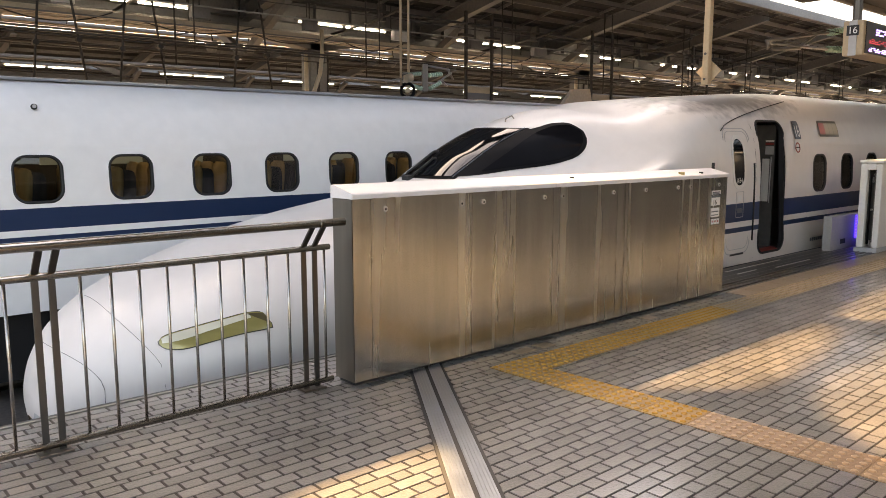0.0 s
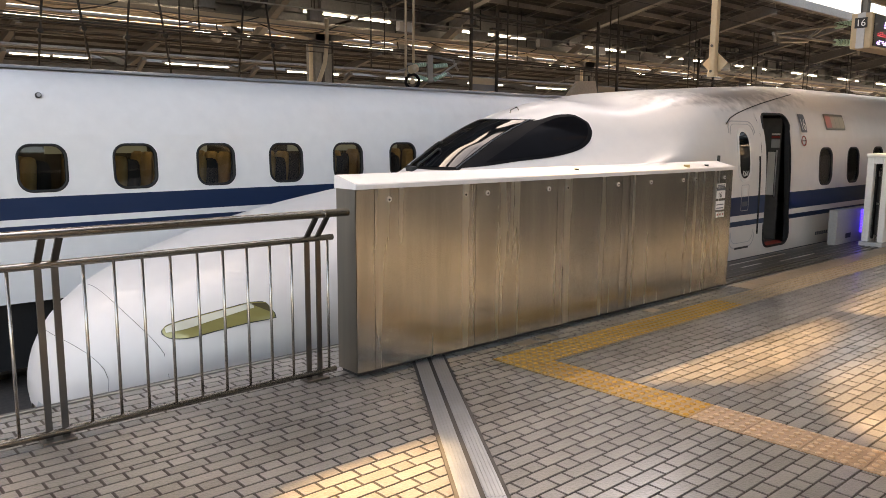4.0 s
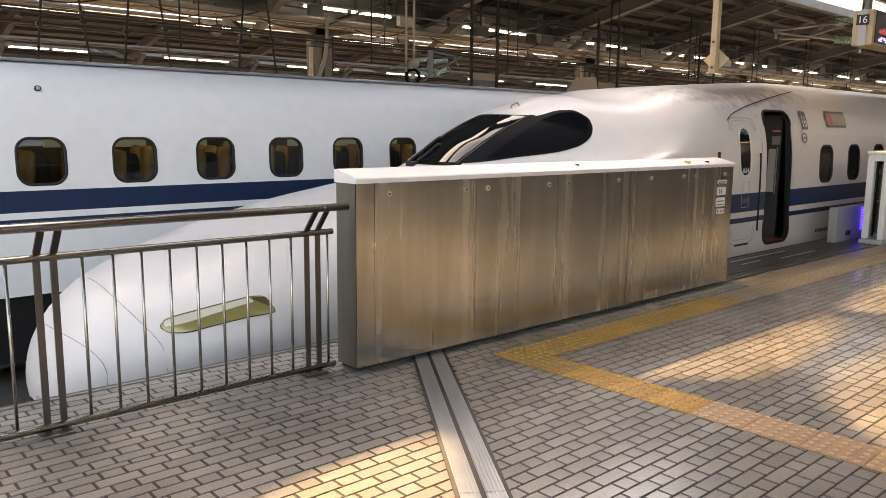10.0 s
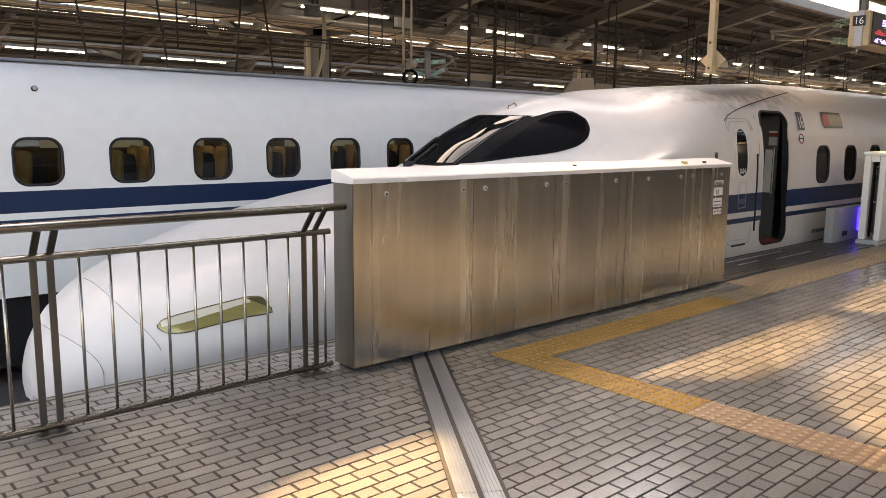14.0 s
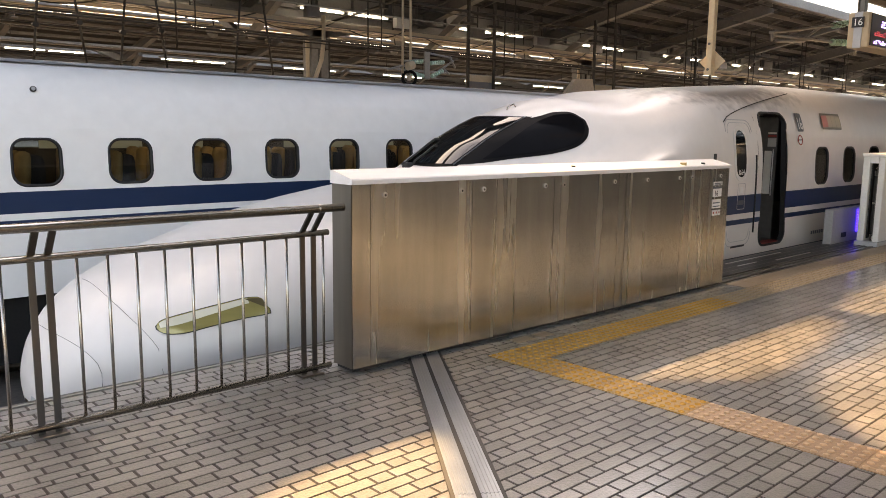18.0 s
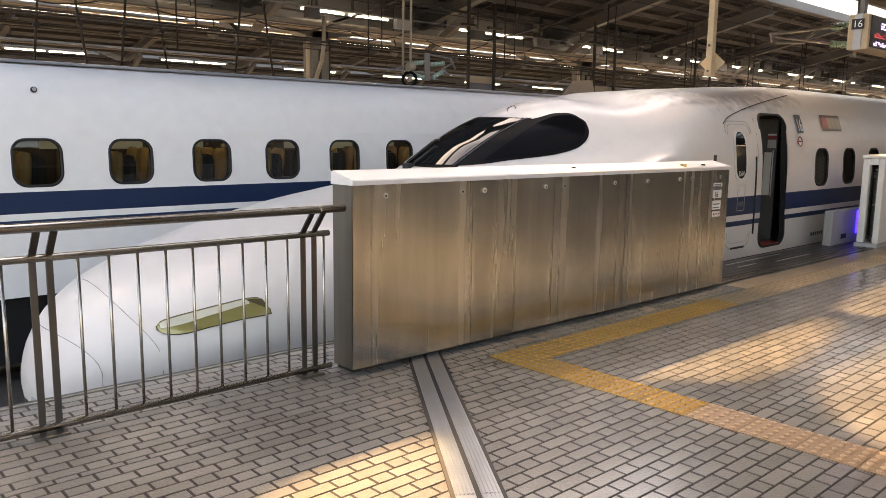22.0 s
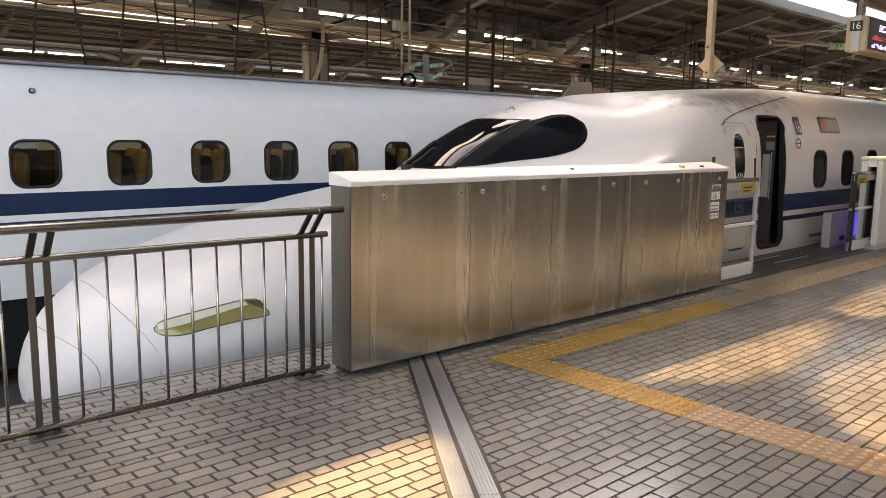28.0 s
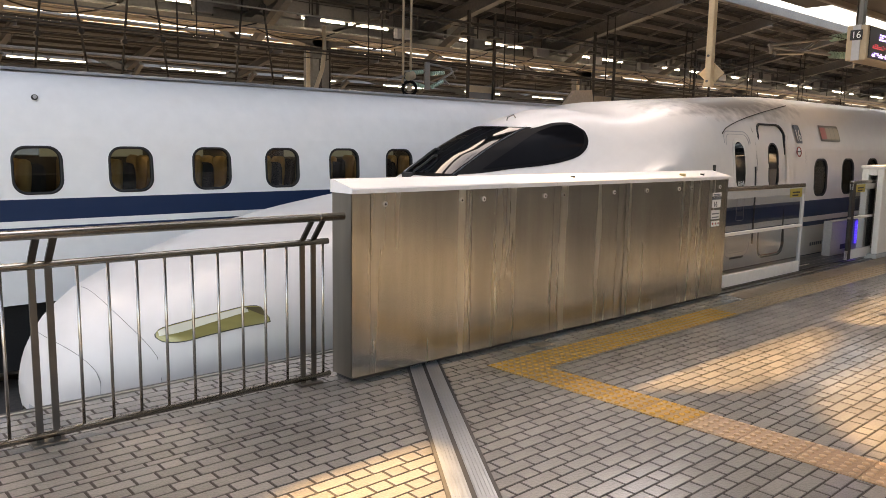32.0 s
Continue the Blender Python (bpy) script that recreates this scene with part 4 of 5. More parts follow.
def gate_housing(x0, x1, label):
    root = thing("gate_housing", (x0, 3.88, 0), label, "gate housing", "gate housings")

    def put(nm, bm, material, lab=""):
        bm.transform(Matrix.Translation((-x0, -3.88, 0)))
        return part(nm, bm, material, root, lab)
    put("front_frame", box((x0, 3.88, 0.06), (x1, 3.965, 1.26), 0.02), WHITE_PAINT)
    put("back_frame", box((x0, 4.075, 0.06), (x1, 4.17, 1.26), 0.02), WHITE_PAINT)
    put("leaf_slot", box((x0 + 0.08, 4.058, 0.10), (x1, 4.074, 1.17)), GAP_BLACK, "black slot for the gate leaf")
    put("slot_edge", box((x0 - 0.004, 3.958, 0.14), (x0 + 0.02, 3.972, 1.15), 0.004), STEEL_POST)
    put("header", box((x0, 3.966, 1.17), (x1, 4.074, 1.259)), WHITE_PAINT)
    put("top", box((x0 - 0.02, 3.87, 1.26), (x1, 4.18, 1.31), 0.015), WHITE_PAINT)
    put("base", box((x0 - 0.05, 3.87, 0.0), (x1, 4.18, 0.06), 0.008), GREY_PAINT)
    return root


gate_housing(11.76, 14.6, "white platform gate housing with a black leaf slot")
box_ = thing("sensor_cabinet", (11.42, 4.38, 0), "white cabinet with a lit blue LED strip at the platform edge", "cabinet")
part("cabinet", box((0.0, 0.0, 0.0), (1.20, 0.12, 0.50), 0.01), CABINET, box_)
part("opening", box((0.34, -0.004, 0.08), (0.52, 0.0, 0.15)), INK, box_)
for i in range(2):
    bm = bmesh.new()
    for k in range(8):
        box((0.86 + 0.12 * i, -0.02, 0.13 + 0.043 * k), (0.95 + 0.12 * i, -0.002, 0.162 + 0.043 * k), 0, bm)
    part("led_strip", bm, BLUE_LED, box_, "glowing blue LED strip")


# ---- floor pieces ----
def brick_mesh(w, d, bm=None, at=(0, 0), drop=0.0, clip=None):
    bm = bm or bmesh.new()
    x, y = at
    c = 0.0012
    rings = []
    for inset, z in ((0, -0.009), (0, -0.0012 - drop), (c, -drop)):
        rings.append([bm.verts.new((x + a, y + b, z)) for a, b in ((inset, inset), (w - inset, inset), (w - inset, d - inset), (inset, d - inset))])
    for p, q in zip(rings, rings[1:]):
        for i in range(4):
            bm.faces.new((p[i], p[(i + 1) % 4], q[(i + 1) % 4], q[i]))
    bm.faces.new(rings[-1])
    return bm


# yellow tactile tiles: one line along the edge, one across the platform
DOT = 0.3


def tactile_mesh():
    bm = box((0.002, 0.002, -0.03), (0.298, 0.298, 0.001))
    for i in range(5):
        for j in range(5):
            cx, cy = 0.03 + 0.06 * i, 0.03 + 0.06 * j
            rings = [[bm.verts.new((cx + r * math.cos(k * math.tau / 8), cy + r * math.sin(k * math.tau / 8), z)) for k in range(8)]
                     for r, z in ((0.0185, 0.001), (0.0165, 0.0055), (0.0115, 0.0080))]
            for p, q in zip(rings, rings[1:]):
                for k in range(8):
                    f = bm.faces.new((p[k], p[(k + 1) % 8], q[(k + 1) % 8], q[k]))
                    f.smooth, f.material_index = True, 1
            bm.faces.new(rings[-1]).material_index = 1
    me = bpy.data.meshes.new("tactile_tile")
    bm.to_mesh(me)
    bm.free()
    return me


tile_yellow, tile_old, tile_pale = tactile_mesh(), tactile_mesh(), tactile_mesh()
for me_, mats in ((tile_yellow, (TACTILE, DOT_YELLOW)), (tile_old, (TACTILE_OLD, DOT_OLD)), (tile_pale, (TACTILE_PALE, DOT_PALE))):
    for m_ in mats:
        me_.materials.append(m_)
tiles = thing("tactile_paving", (0, 0, 0), "yellow and worn buff tactile tiles with raised dots", "tactile paving", kind="structure")
TY0, TX0 = 3.325, 3.70           # line along the edge: its near side; line across: its start
for k in range(75):
    o = new("tactile_tile", tile_yellow if k < 10 else tile_pale)
    o.parent = tiles
    o.location = (TX0 + 0.3 * k, TY0, 0)
SKEW = math.radians(1.2)
for k in range(1, 22):
    o = new("tactile_tile", tile_yellow if k <= 4 else tile_old)
    o.parent = tiles
    o.location = (TX0 + 0.3 * k * math.tan(SKEW), TY0 - 0.3 * k, 0)
    o.rotation_euler = (0, 0, SKEW)

# ribbed joint cover, slanting across the platform
JA, JB = Vector((3.335, 3.87, 0)), Vector((2.153, 2.128, 0))
JD = (JB - JA).normalized()
JN = Vector((-JD.y, JD.x, 0))
joint = thing("joint_cover", JA, "ribbed aluminium expansion joint cover set in the paving", "joint cover")
for lo, hi, name in ((-0.102, -0.012, "plate"), (0.012, 0.102, "plate")):
    for k in range(4):
        a, b = JD * (2.03 * k + 0.004 if k else -0.18), JD * (2.03 * (k + 1))
        bm = bar(a + JN * (lo + hi) / 2, b + JN * (lo + hi) / 2, hi - lo, 0.006)
        plate = part(name, bm, ALU, joint)
        for j in range(5):
            u = lo + (j + 0.5) * (hi - lo) / 5
            part("rib", bar(a + JN * u + Vector((0, 0, 0.005)), b + JN * u + Vector((0, 0, 0.005)), 0.009, 0.004), ALU, plate)
bm = bar(JD * -0.18, JD * 8.1, 0.026, 0.004)
part("groove", bm, GAP_BLACK, joint)
for s in (-0.111, 0.111):
    part("sealant", bar(JN * s - JD * 0.18, JN * s + JD * 8.1, 0.018, 0.004), GAP_BLACK, joint)


def clipped(poly, point, normal, dist):
    """The part of a polygon that lies beyond dist along normal, seen from point."""
    out = []
    n = len(poly)
    for i in range(n):
        p, q = poly[i], poly[(i + 1) % n]
        a = (p[0] - point[0]) * normal[0] + (p[1] - point[1]) * normal[1] - dist
        b = (q[0] - point[0]) * normal[0] + (q[1] - point[1]) * normal[1] - dist
        if a >= 0:
            out.append(p)
        if a * b < 0:
            t = a / (a - b)
            out.append((p[0] + (q[0] - p[0]) * t, p[1] + (q[1] - p[1]) * t))
    return out


def cut_away(poly):
    """What tiles and joint cover leave of a brick's outline, in pieces."""
    pieces = [poly]

    def split(cuts):
        """Cuts are the half-planes outside of a convex area; each keeps its own piece of what is left."""
        done = []
        for p in pieces:
            rest = p
            for point, normal, dist in cuts:
                if len(rest) < 3:
                    break
                keep = clipped(rest, point, normal, dist)
                if len(keep) >= 3:
                    done.append(keep)
                rest = clipped(rest, point, (-normal[0], -normal[1]), -dist)
        pieces[:] = done
    split([((TX0, 0), (-1, 0), 0.004), ((0, TY0), (0, -1), 0.004), ((0, TY0 + 0.3), (0, 1), 0.004)])
    c_, s_ = math.cos(SKEW), math.sin(SKEW)
    o = (TX0, TY0)
    split([(o, (-c_, -s_), 0.004), (o, (c_, s_), 0.304), (o, (-s_, c_), 0.3)])
    split([((JA.x, JA.y), (JN.x, JN.y), 0.122), ((JA.x, JA.y), (-JN.x, -JN.y), 0.122), ((JA.x, JA.y), (-JD.x, -JD.y), 0.2)])
    return pieces


def area(p):
    return abs(sum(p[i][0] * p[(i + 1) % len(p)][1] - p[(i + 1) % len(p)][0] * p[i][1] for i in range(len(p)))) / 2


def bricks():
    """Rows of alternating long and short bricks, each row shifted by half a pair."""
    root = thing("brick_paving", (0, 0, 0), "grey paving bricks with dark joints, long and short in turn", "paving", kind="structure")
    J, JX = 0.0108, 0.0135
    LONG, PAIR, ROW, START = 0.2015, 0.306, 0.0825, 3.455
    whole = {}
    for name, w in (("long", LONG), ("short", PAIR - LONG)):
        me = bpy.data.meshes.new("brick")
        bm = brick_mesh(w - JX, ROW - J)
        bm.to_mesh(me)
        bm.free()
        me.materials.append(BRICK)
        whole[name] = me
    verts, faces = [], []
    rng = random.Random(5)
    single = 0

    def add(poly, drop):
        n, k = len(verts), len(poly)
        cx, cy = sum(p[0] for p in poly) / k, sum(p[1] for p in poly) / k
        for f, z in ((0.0, -0.009), (0.0, -0.0012 - drop), (0.001, -drop)):
            for x, y in poly:
                d = math.hypot(x - cx, y - cy) + 1e-6
                verts.append((x - (x - cx) / d * f * 1.3, y - (y - cy) / d * f * 1.3, z))
        for r in (0, k):
            faces.extend([(n + r + i, n + r + (i + 1) % k, n + r + k + (i + 1) % k, n + r + k + i) for i in range(k)])
        faces.append(tuple(n + 2 * k + i for i in range(k)))

    rows = [(START - ROW * (k + 1), ROW, k) for k in range(0, 56)]
    rows += [(START, 0.05, 1)] + [(START + 0.05 + ROW * k, ROW, k) for k in range(14)]
    for y, d, k in rows:
        if y > EDGE - 0.07:
            continue
        d = min(d, EDGE - 0.05 - y)
        for i in range(-14, 110):
            if y < 0.3 and i > 30:
                continue
            base = 1.424 + 0.306 * i + (0.1525 if k % 2 else 0.0)
            for name, a, w in (("long", base, LONG), ("short", base + LONG, PAIR - LONG)):
                drop = rng.random() * 0.0014
                x0, x1, y0, y1 = a + JX / 2, a + w - JX / 2, y + J / 2, y + d - J / 2
                poly = [(x0, y0), (x1, y0), (x1, y1), (x0, y1)]
                pieces = cut_away(poly)
                if len(pieces) == 1 and abs(area(pieces[0]) - area(poly)) < 1e-6 and d == ROW:
                    if single < 300 and 2.6 < x0 < 4.9 and 1.45 < y0 < 2.5:
                        o = new("brick", whole[name])
                        o.parent = root
                        o.location = (x0, y0, -drop)
                        single += 1
                    else:
                        add(poly, drop)
                else:
                    for p in pieces:
                        if area(p) > 2.5e-4:
                            add(p, drop)
    me = bpy.data.meshes.new("brick_rows")
    me.from_pydata(verts, [], faces)
    me.materials.append(BRICK_FAR)
    o = new("brick_rows", me)
    o.parent = root
    tagged(o, kind="stuff")


bricks()


# ---- details of the near train ----
def nose_y(x, z):
    """Near-side y of the nose at x and height z."""
    w = nose_half(x)
    lo, hi = -w, 0.0
    for _ in range(30):
        m = (lo + hi) / 2
        if nose_z(x, m) < z:
            lo = m
        else:
            hi = m
    return YC + hi


def nose_normal(x, dy):
    e = 0.01
    n = Vector((-(nose_z(x + e, dy) - nose_z(x - e, dy)) / (2 * e), -(nose_z(x, dy + e) - nose_z(x, dy - e)) / (2 * e), 1))
    return n.normalized()


def side_patch(x0, x1, zlo, zhi, lift, n=22, m=8, grow=0.0):
    """A patch on the near side of the nose between two height curves."""
    rows = []
    for i in range(n + 1):
        x = x0 + (x1 - x0) * (1 - math.cos(math.pi * i / n)) / 2
        a, b = zlo(x) - grow, zhi(x) + grow
        row = []
        for j in range(m + 1):
            z = a + (b - a) * j / m
            z = min(z, nose_top(x) - 0.005)
            y = nose_y(x, z)
            p = Vector((x, y, z)) + nose_normal(x, y - YC) * lift
            row.append(p)
        rows.append(row)
    bm = strip(rows)
    bmesh.ops.recalc_face_normals(bm, faces=bm.faces)
    return bm


def top_patch(d0, d1, xf, xt, lift, n=16, m=14):
    rows = []
    for i in range(n + 1):
        d = d0 + (d1 - d0) * i / n
        row = []
        for j in range(m + 1):
            x = xf(d) + (xt(d) - xf(d)) * j / m
            row.append(Vector((x, YC + d, nose_z(x, d))) + nose_normal(x, d) * lift)
        rows.append(row)
    bm = strip(rows)
    bmesh.ops.recalc_face_normals(bm, faces=bm.faces)
    return bm


def on_nose(x, d, lift=0.004):
    return Vector((x, YC + d, nose_z(x, d))) + nose_normal(x, d) * lift


SCREEN_EDGE = -0.44
rim_low = curve([(5.66, 1.185), (5.88, 1.203), (6.206, 1.247), (6.668, 1.300), (6.979, 1.370), (7.15, 1.453), (7.286, 1.583), (7.335, 1.68)])
rim_high = curve([(6.78, 1.700), (6.895, 1.725), (7.156, 1.783), (7.25, 1.787), (7.296, 1.775), (7.335, 1.70)])
part("window_surround", side_patch(5.66, 7.335, rim_low, lambda x: max(rim_low(x) + 0.004, nose_z(x, SCREEN_EDGE)) if x < 6.78 else rim_high(x), 0.004, 40, 12),
     SURROUND, NEAR, "black surround of the cab windows", True)
part("cab_side_window", side_patch(5.93, 7.305, curve([(5.93, 1.238), (6.206, 1.275), (6.668, 1.328), (6.97, 1.398), (7.13, 1.480), (7.25, 1.595), (7.305, 1.68)]),
     curve([(5.93, 1.245), (6.3, 1.43), (6.69, 1.612), (6.9, 1.690), (7.15, 1.752), (7.25, 1.755), (7.305, 1.695)]), 0.009, 32, 10), GLASS_SIDE, NEAR, "black glossy cab side window", True)
part("windscreen_surround", top_patch(-0.46, 0.46, lambda d: 5.365 + 1.2 * d * d, lambda d: 6.515 + 1.5 * d * d, 0.0045, 20, 20), SURROUND, NEAR, "black windscreen surround", True)
part("windscreen", top_patch(-0.405, 0.405, lambda d: 5.42 + 1.2 * d * d, lambda d: 6.47 + 1.5 * d * d, 0.010, 20, 20), GLASS_DARK, NEAR, "dark sloping windscreen", True)
part("windscreen_trim", tube([on_nose(5.62 + 1.15 * k / 12, -0.425, 0.010) for k in range(13)], 0.007, 6), GREYBLUE, NEAR, "grey trim beside the windscreen")
for d0, x1 in ((0.06, 5.86), (-0.06, 5.72)):
    pts = [on_nose(5.37 + (x1 - 5.37) * k / 10, d0, 0.045 if 0 < k < 10 else 0.02) for k in range(11)]
    w = part("wiper", tube(pts, 0.011, 6), INK, NEAR, "black wiper arm")
    part("blade", tube([p + Vector((0, 0, -0.012)) for p in pts[5:]], 0.006, 6), GAP_BLACK, w)
part("wiper_base", box((5.30, YC - 0.06, 1.12), (5.38, YC + 0.06, 1.20), 0.02), INK, NEAR, "black wiper pivot")
h = [on_nose(6.76, -0.12), on_nose(6.78, -0.12, 0.04), on_nose(6.88, -0.12, 0.045), on_nose(6.91, -0.12)]
part("roof_handle", tube(h, 0.008, 6), STEEL_RAIL, NEAR)
LAMP_LO = curve([(2.165, 0.042), (2.178, 0.024), (2.21, 0.011), (2.27, 0.008), (2.50, 0.050), (2.74, 0.092), (2.87, 0.106), (2.93, 0.116)])
LAMP_HI = curve([(2.165, 0.058), (2.182, 0.082), (2.23, 0.106), (2.42, 0.155), (2.62, 0.197), (2.83, 0.230), (2.89, 0.227), (2.93, 0.145)])
part("headlight_surround", side_patch(2.157, 2.937, LAMP_LO, LAMP_HI, 0.002, grow=0.006), GAP_BLACK, NEAR, smooth=True)
lamp = part("headlight", side_patch(2.165, 2.93, LAMP_LO, LAMP_HI, 0.008), HEADLIGHT, NEAR, "slim amber headlight lens", True)
part("reflector", side_patch(2.185, 2.80, lambda x: LAMP_LO(x) + (0.45 + 0.25 * (x - 2.185) / 0.615) * (LAMP_HI(x) - LAMP_LO(x)), lambda x: LAMP_HI(x) - 0.006, 0.011),
     REFLECTOR, lamp, "pale upper reflector", True)
part("lamp_end", side_patch(2.78, 2.915, lambda x: LAMP_LO(x) + (0.93 - 0.58 * (x - 2.78) / 0.135) * (LAMP_HI(x) - LAMP_LO(x)), lambda x: LAMP_HI(x) - 0.008, 0.0112),
     LAMP_DARK, lamp, "smoked end of the lamp", True)
# joints of the nose cover
for x0, amp, span, power_, ymax in ((1.955, 0.22, 1.03, 3, 1.05), (1.60, 0.215, 0.769, 2, 0.80)):
    pts = []
    for k in range(33):
        d = ymax * (k - 3) / 29
        x = x0 + amp * abs(max(d, 0) / span) ** power_
        if d < nose_half(x) * 0.975:
            pts.append(on_nose(x, -d, 0.0))
    x = pts[-1].x + 0.012
    pts += [Vector((x, YC - nose_half(x) * f, z)) for f, z in ((1.001, -0.27), (0.997, -0.36), (0.992, -0.46))]
    part("cover_joint", tube(pts, 0.0018, 5), GAP_BLACK, NEAR)
# sooty fairing edge where the cab meets the car
pts = []
for k in range(19):
    v = k / 18
    x, z = 9.20 + 2.35 * v, 1.70 + 0.455 * v ** 0.66
    pts.append((x, YC - car_side(max(x, 9.05), z) - 0.003, z))
part("fairing_edge", tube(pts, 0.0065, 6), BEAM_DARK, NEAR, "sooty fairing edge")
CREW = lambda x, z: YC - car_side(x, z)
bm = bmesh.new()
ring(bm, 9.53, 0.92, rounded(0.67, 1.64, 0.14), rounded(0.645, 1.615, 0.128), CREW, 0.002)
crew = part("crew_door", bm, GREY_PAINT, NEAR, "white crew door outlined by a grey joint")
bm = bmesh.new()
ring(bm, 9.53, 1.30, rounded(0.34, 0.70, 0.16), rounded(0.25, 0.60, 0.125), CREW, 0.008)
part("window_frame", bm, WHITE_PAINT, crew, "pale window frame")
bm = bmesh.new()
ring(bm, 9.53, 0.93, rounded(0.585, 1.54, 0.125), rounded(0.570, 1.525, 0.118), CREW, 0.002)
part("inner_joint", bm, GREY_PAINT, crew)
part("window_pane", sheet(bmesh.new(), 9.53, 1.30, 0.26, 0.61, 0.125, CREW, -0.006), GLASS_DARK, crew, "dark window")
bm = bmesh.new()
ring(bm, 9.56, 0.75, rounded(0.2, 0.34, 0.02), rounded(0.185, 0.325, 0.015), CREW, 0.002)
part("handle_recess", bm, GREY_PAINT, crew)
part("handle_cup", box((9.49, CREW(9.5, 0.68) - 0.004, 0.64), (9.63, CREW(9.5, 0.68), 0.70), 0.001), GREYBLUE, crew)
part("notice_plate", box((9.50, CREW(9.5, 0.82) - 0.003, 0.79), (9.60, CREW(9.5, 0.82), 0.87), 0.001), PAPER, crew)
part("door_step", box((9.36, CREW(9.5, 0.09) - 0.004, 0.082), (9.72, CREW(9.5, 0.09), 0.108)), BEAM_DARK, crew)
pts = [(9.935, CREW(9.9, z) - 0.004, z) for z in (0.25, 0.5, 0.8, 1.1, 1.28)]
part("grab_slot", tube(pts, 0.014, 8), BEAM_DARK, NEAR, "dark upright grab bar recess")
# door leaf that slides in the wall
LEAF = lambda x, z: YC - car_side(x, z) + 0.016
bm = bmesh.new()
side_tile(bm, 10.08, 11.06, 0.05, 1.86, 10.50, 1.28, 0.29, 0.62, 0.14, LEAF)
DOOR_LEAF = part("door_leaf", bm, WHITE_NEAR, NEAR, "white sliding passenger door", True)
bm = bmesh.new()
ring(bm, 10.50, 1.28, rounded(0.31, 0.64, 0.15), rounded(0.27, 0.60, 0.13), LEAF, 0.004)
part("window_gasket", bm, GAP_BLACK, DOOR_LEAF)
part("window_pane", sheet(bmesh.new(), 10.50, 1.28, 0.28, 0.61, 0.13, LEAF, 0.01), GLASS_DARK, DOOR_LEAF, "dark window")
part("leading_edge", tube([(10.082, LEAF(10.1, 0.06 + 0.15 * k) + 0.006, 0.06 + 0.15 * k) for k in range(13)], 0.009, 6), GAP_BLACK, DOOR_LEAF)
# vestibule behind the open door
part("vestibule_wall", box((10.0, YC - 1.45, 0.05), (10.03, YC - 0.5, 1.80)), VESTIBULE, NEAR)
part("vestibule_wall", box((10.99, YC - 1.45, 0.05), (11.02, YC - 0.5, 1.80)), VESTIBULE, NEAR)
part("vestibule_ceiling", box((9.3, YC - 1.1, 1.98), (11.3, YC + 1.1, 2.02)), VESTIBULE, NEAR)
part("step_plate", box((10.12, 4.842, 0.05), (10.86, 5.0, 0.065), 0.003), RED, NEAR, "dark red door step plate")
part("inner_panel", box((10.965, 5.13, 0.70), (10.98, 5.235, 1.32), 0.003), WHITE_PAINT, NEAR, "pale panel inside the door")
part("inner_handle", tube([(10.95, 5.10, 0.68), (10.95, 5.10, 1.35)], 0.008, 8), STEEL_TOP, NEAR)
n = part("notice", box((10.97, 5.08, 1.38), (10.98, 5.20, 1.50)), GREY_PAINT, NEAR, "printed notice with a red band")
part("red_band", box((10.965, 5.08, 1.515), (10.98, 5.20, 1.55)), RED, n)
part("notice_head", box((10.968, 5.08, 1.56), (10.98, 5.20, 1.585)), WHITE_PAINT, n)


def side_plate(name, x0, x1, z0, z1, material, label="", lift=0.012):
    f = lambda x, z: YC - car_side(x, z)
    bm = bmesh.new()
    sheet(bm, (x0 + x1) / 2, (z0 + z1) / 2, x1 - x0, z1 - z0, min(0.02, (z1 - z0) / 3), f, -lift)
    return part(name, bm, material, NEAR, label)


def lettering(body, size, x, y, z, material, parent, rz=0.0, tilt=90.0, align="CENTER"):
    c = bpy.data.curves.new("lettering", "FONT")
    c.body, c.size, c.extrude, c.align_x = body, size, 0.0008, align
    c.materials.append(material)
    o = new("lettering", c)
    o.parent = parent
    o.matrix_basis = pose(x, y, z, tilt, 0, rz)
    return o


num = side_plate("car_number_plate", 11.20, 11.40, 1.60, 1.86, GREYBLUE, "slate plate with a white car number")
yb = YC - car_side(11.2, 1.62)
yt = YC - car_side(11.2, 1.84)
big = lettering("16", 0.25, 11.30, yb - 0.014, 1.635, PAPER, num, tilt=90 - math.degrees(math.atan2(yt - yb, 0.22)))
big.matrix_basis = big.matrix_basis @ Matrix.Diagonal((0.66, 1, 1, 1))
ns = side_plate("no_smoking_mark", 11.17, 11.33, 1.40, 1.56, PAPER, "round no-smoking mark")
bm = bmesh.new()
ring(bm, 11.25, 1.48, [(0.075 * math.cos(a * math.tau / 20), 0.075 * math.sin(a * math.tau / 20)) for a in range(20)],
     [(0.058 * math.cos(a * math.tau / 20), 0.058 * math.sin(a * math.tau / 20)) for a in range(20)], lambda x, z: YC - car_side(x, z) - 0.011)
part("red_ring", bm, RED, ns)
part("cigarette", box((11.20, YC - car_side(11.2, 1.48) - 0.016, 1.474), (11.30, YC - car_side(11.2, 1.48) - 0.012, 1.488)), INK, ns)
led = side_plate("destination_display", 12.05, 12.77, 1.64, 1.88, DISPLAY, "lit destination display on the car side")
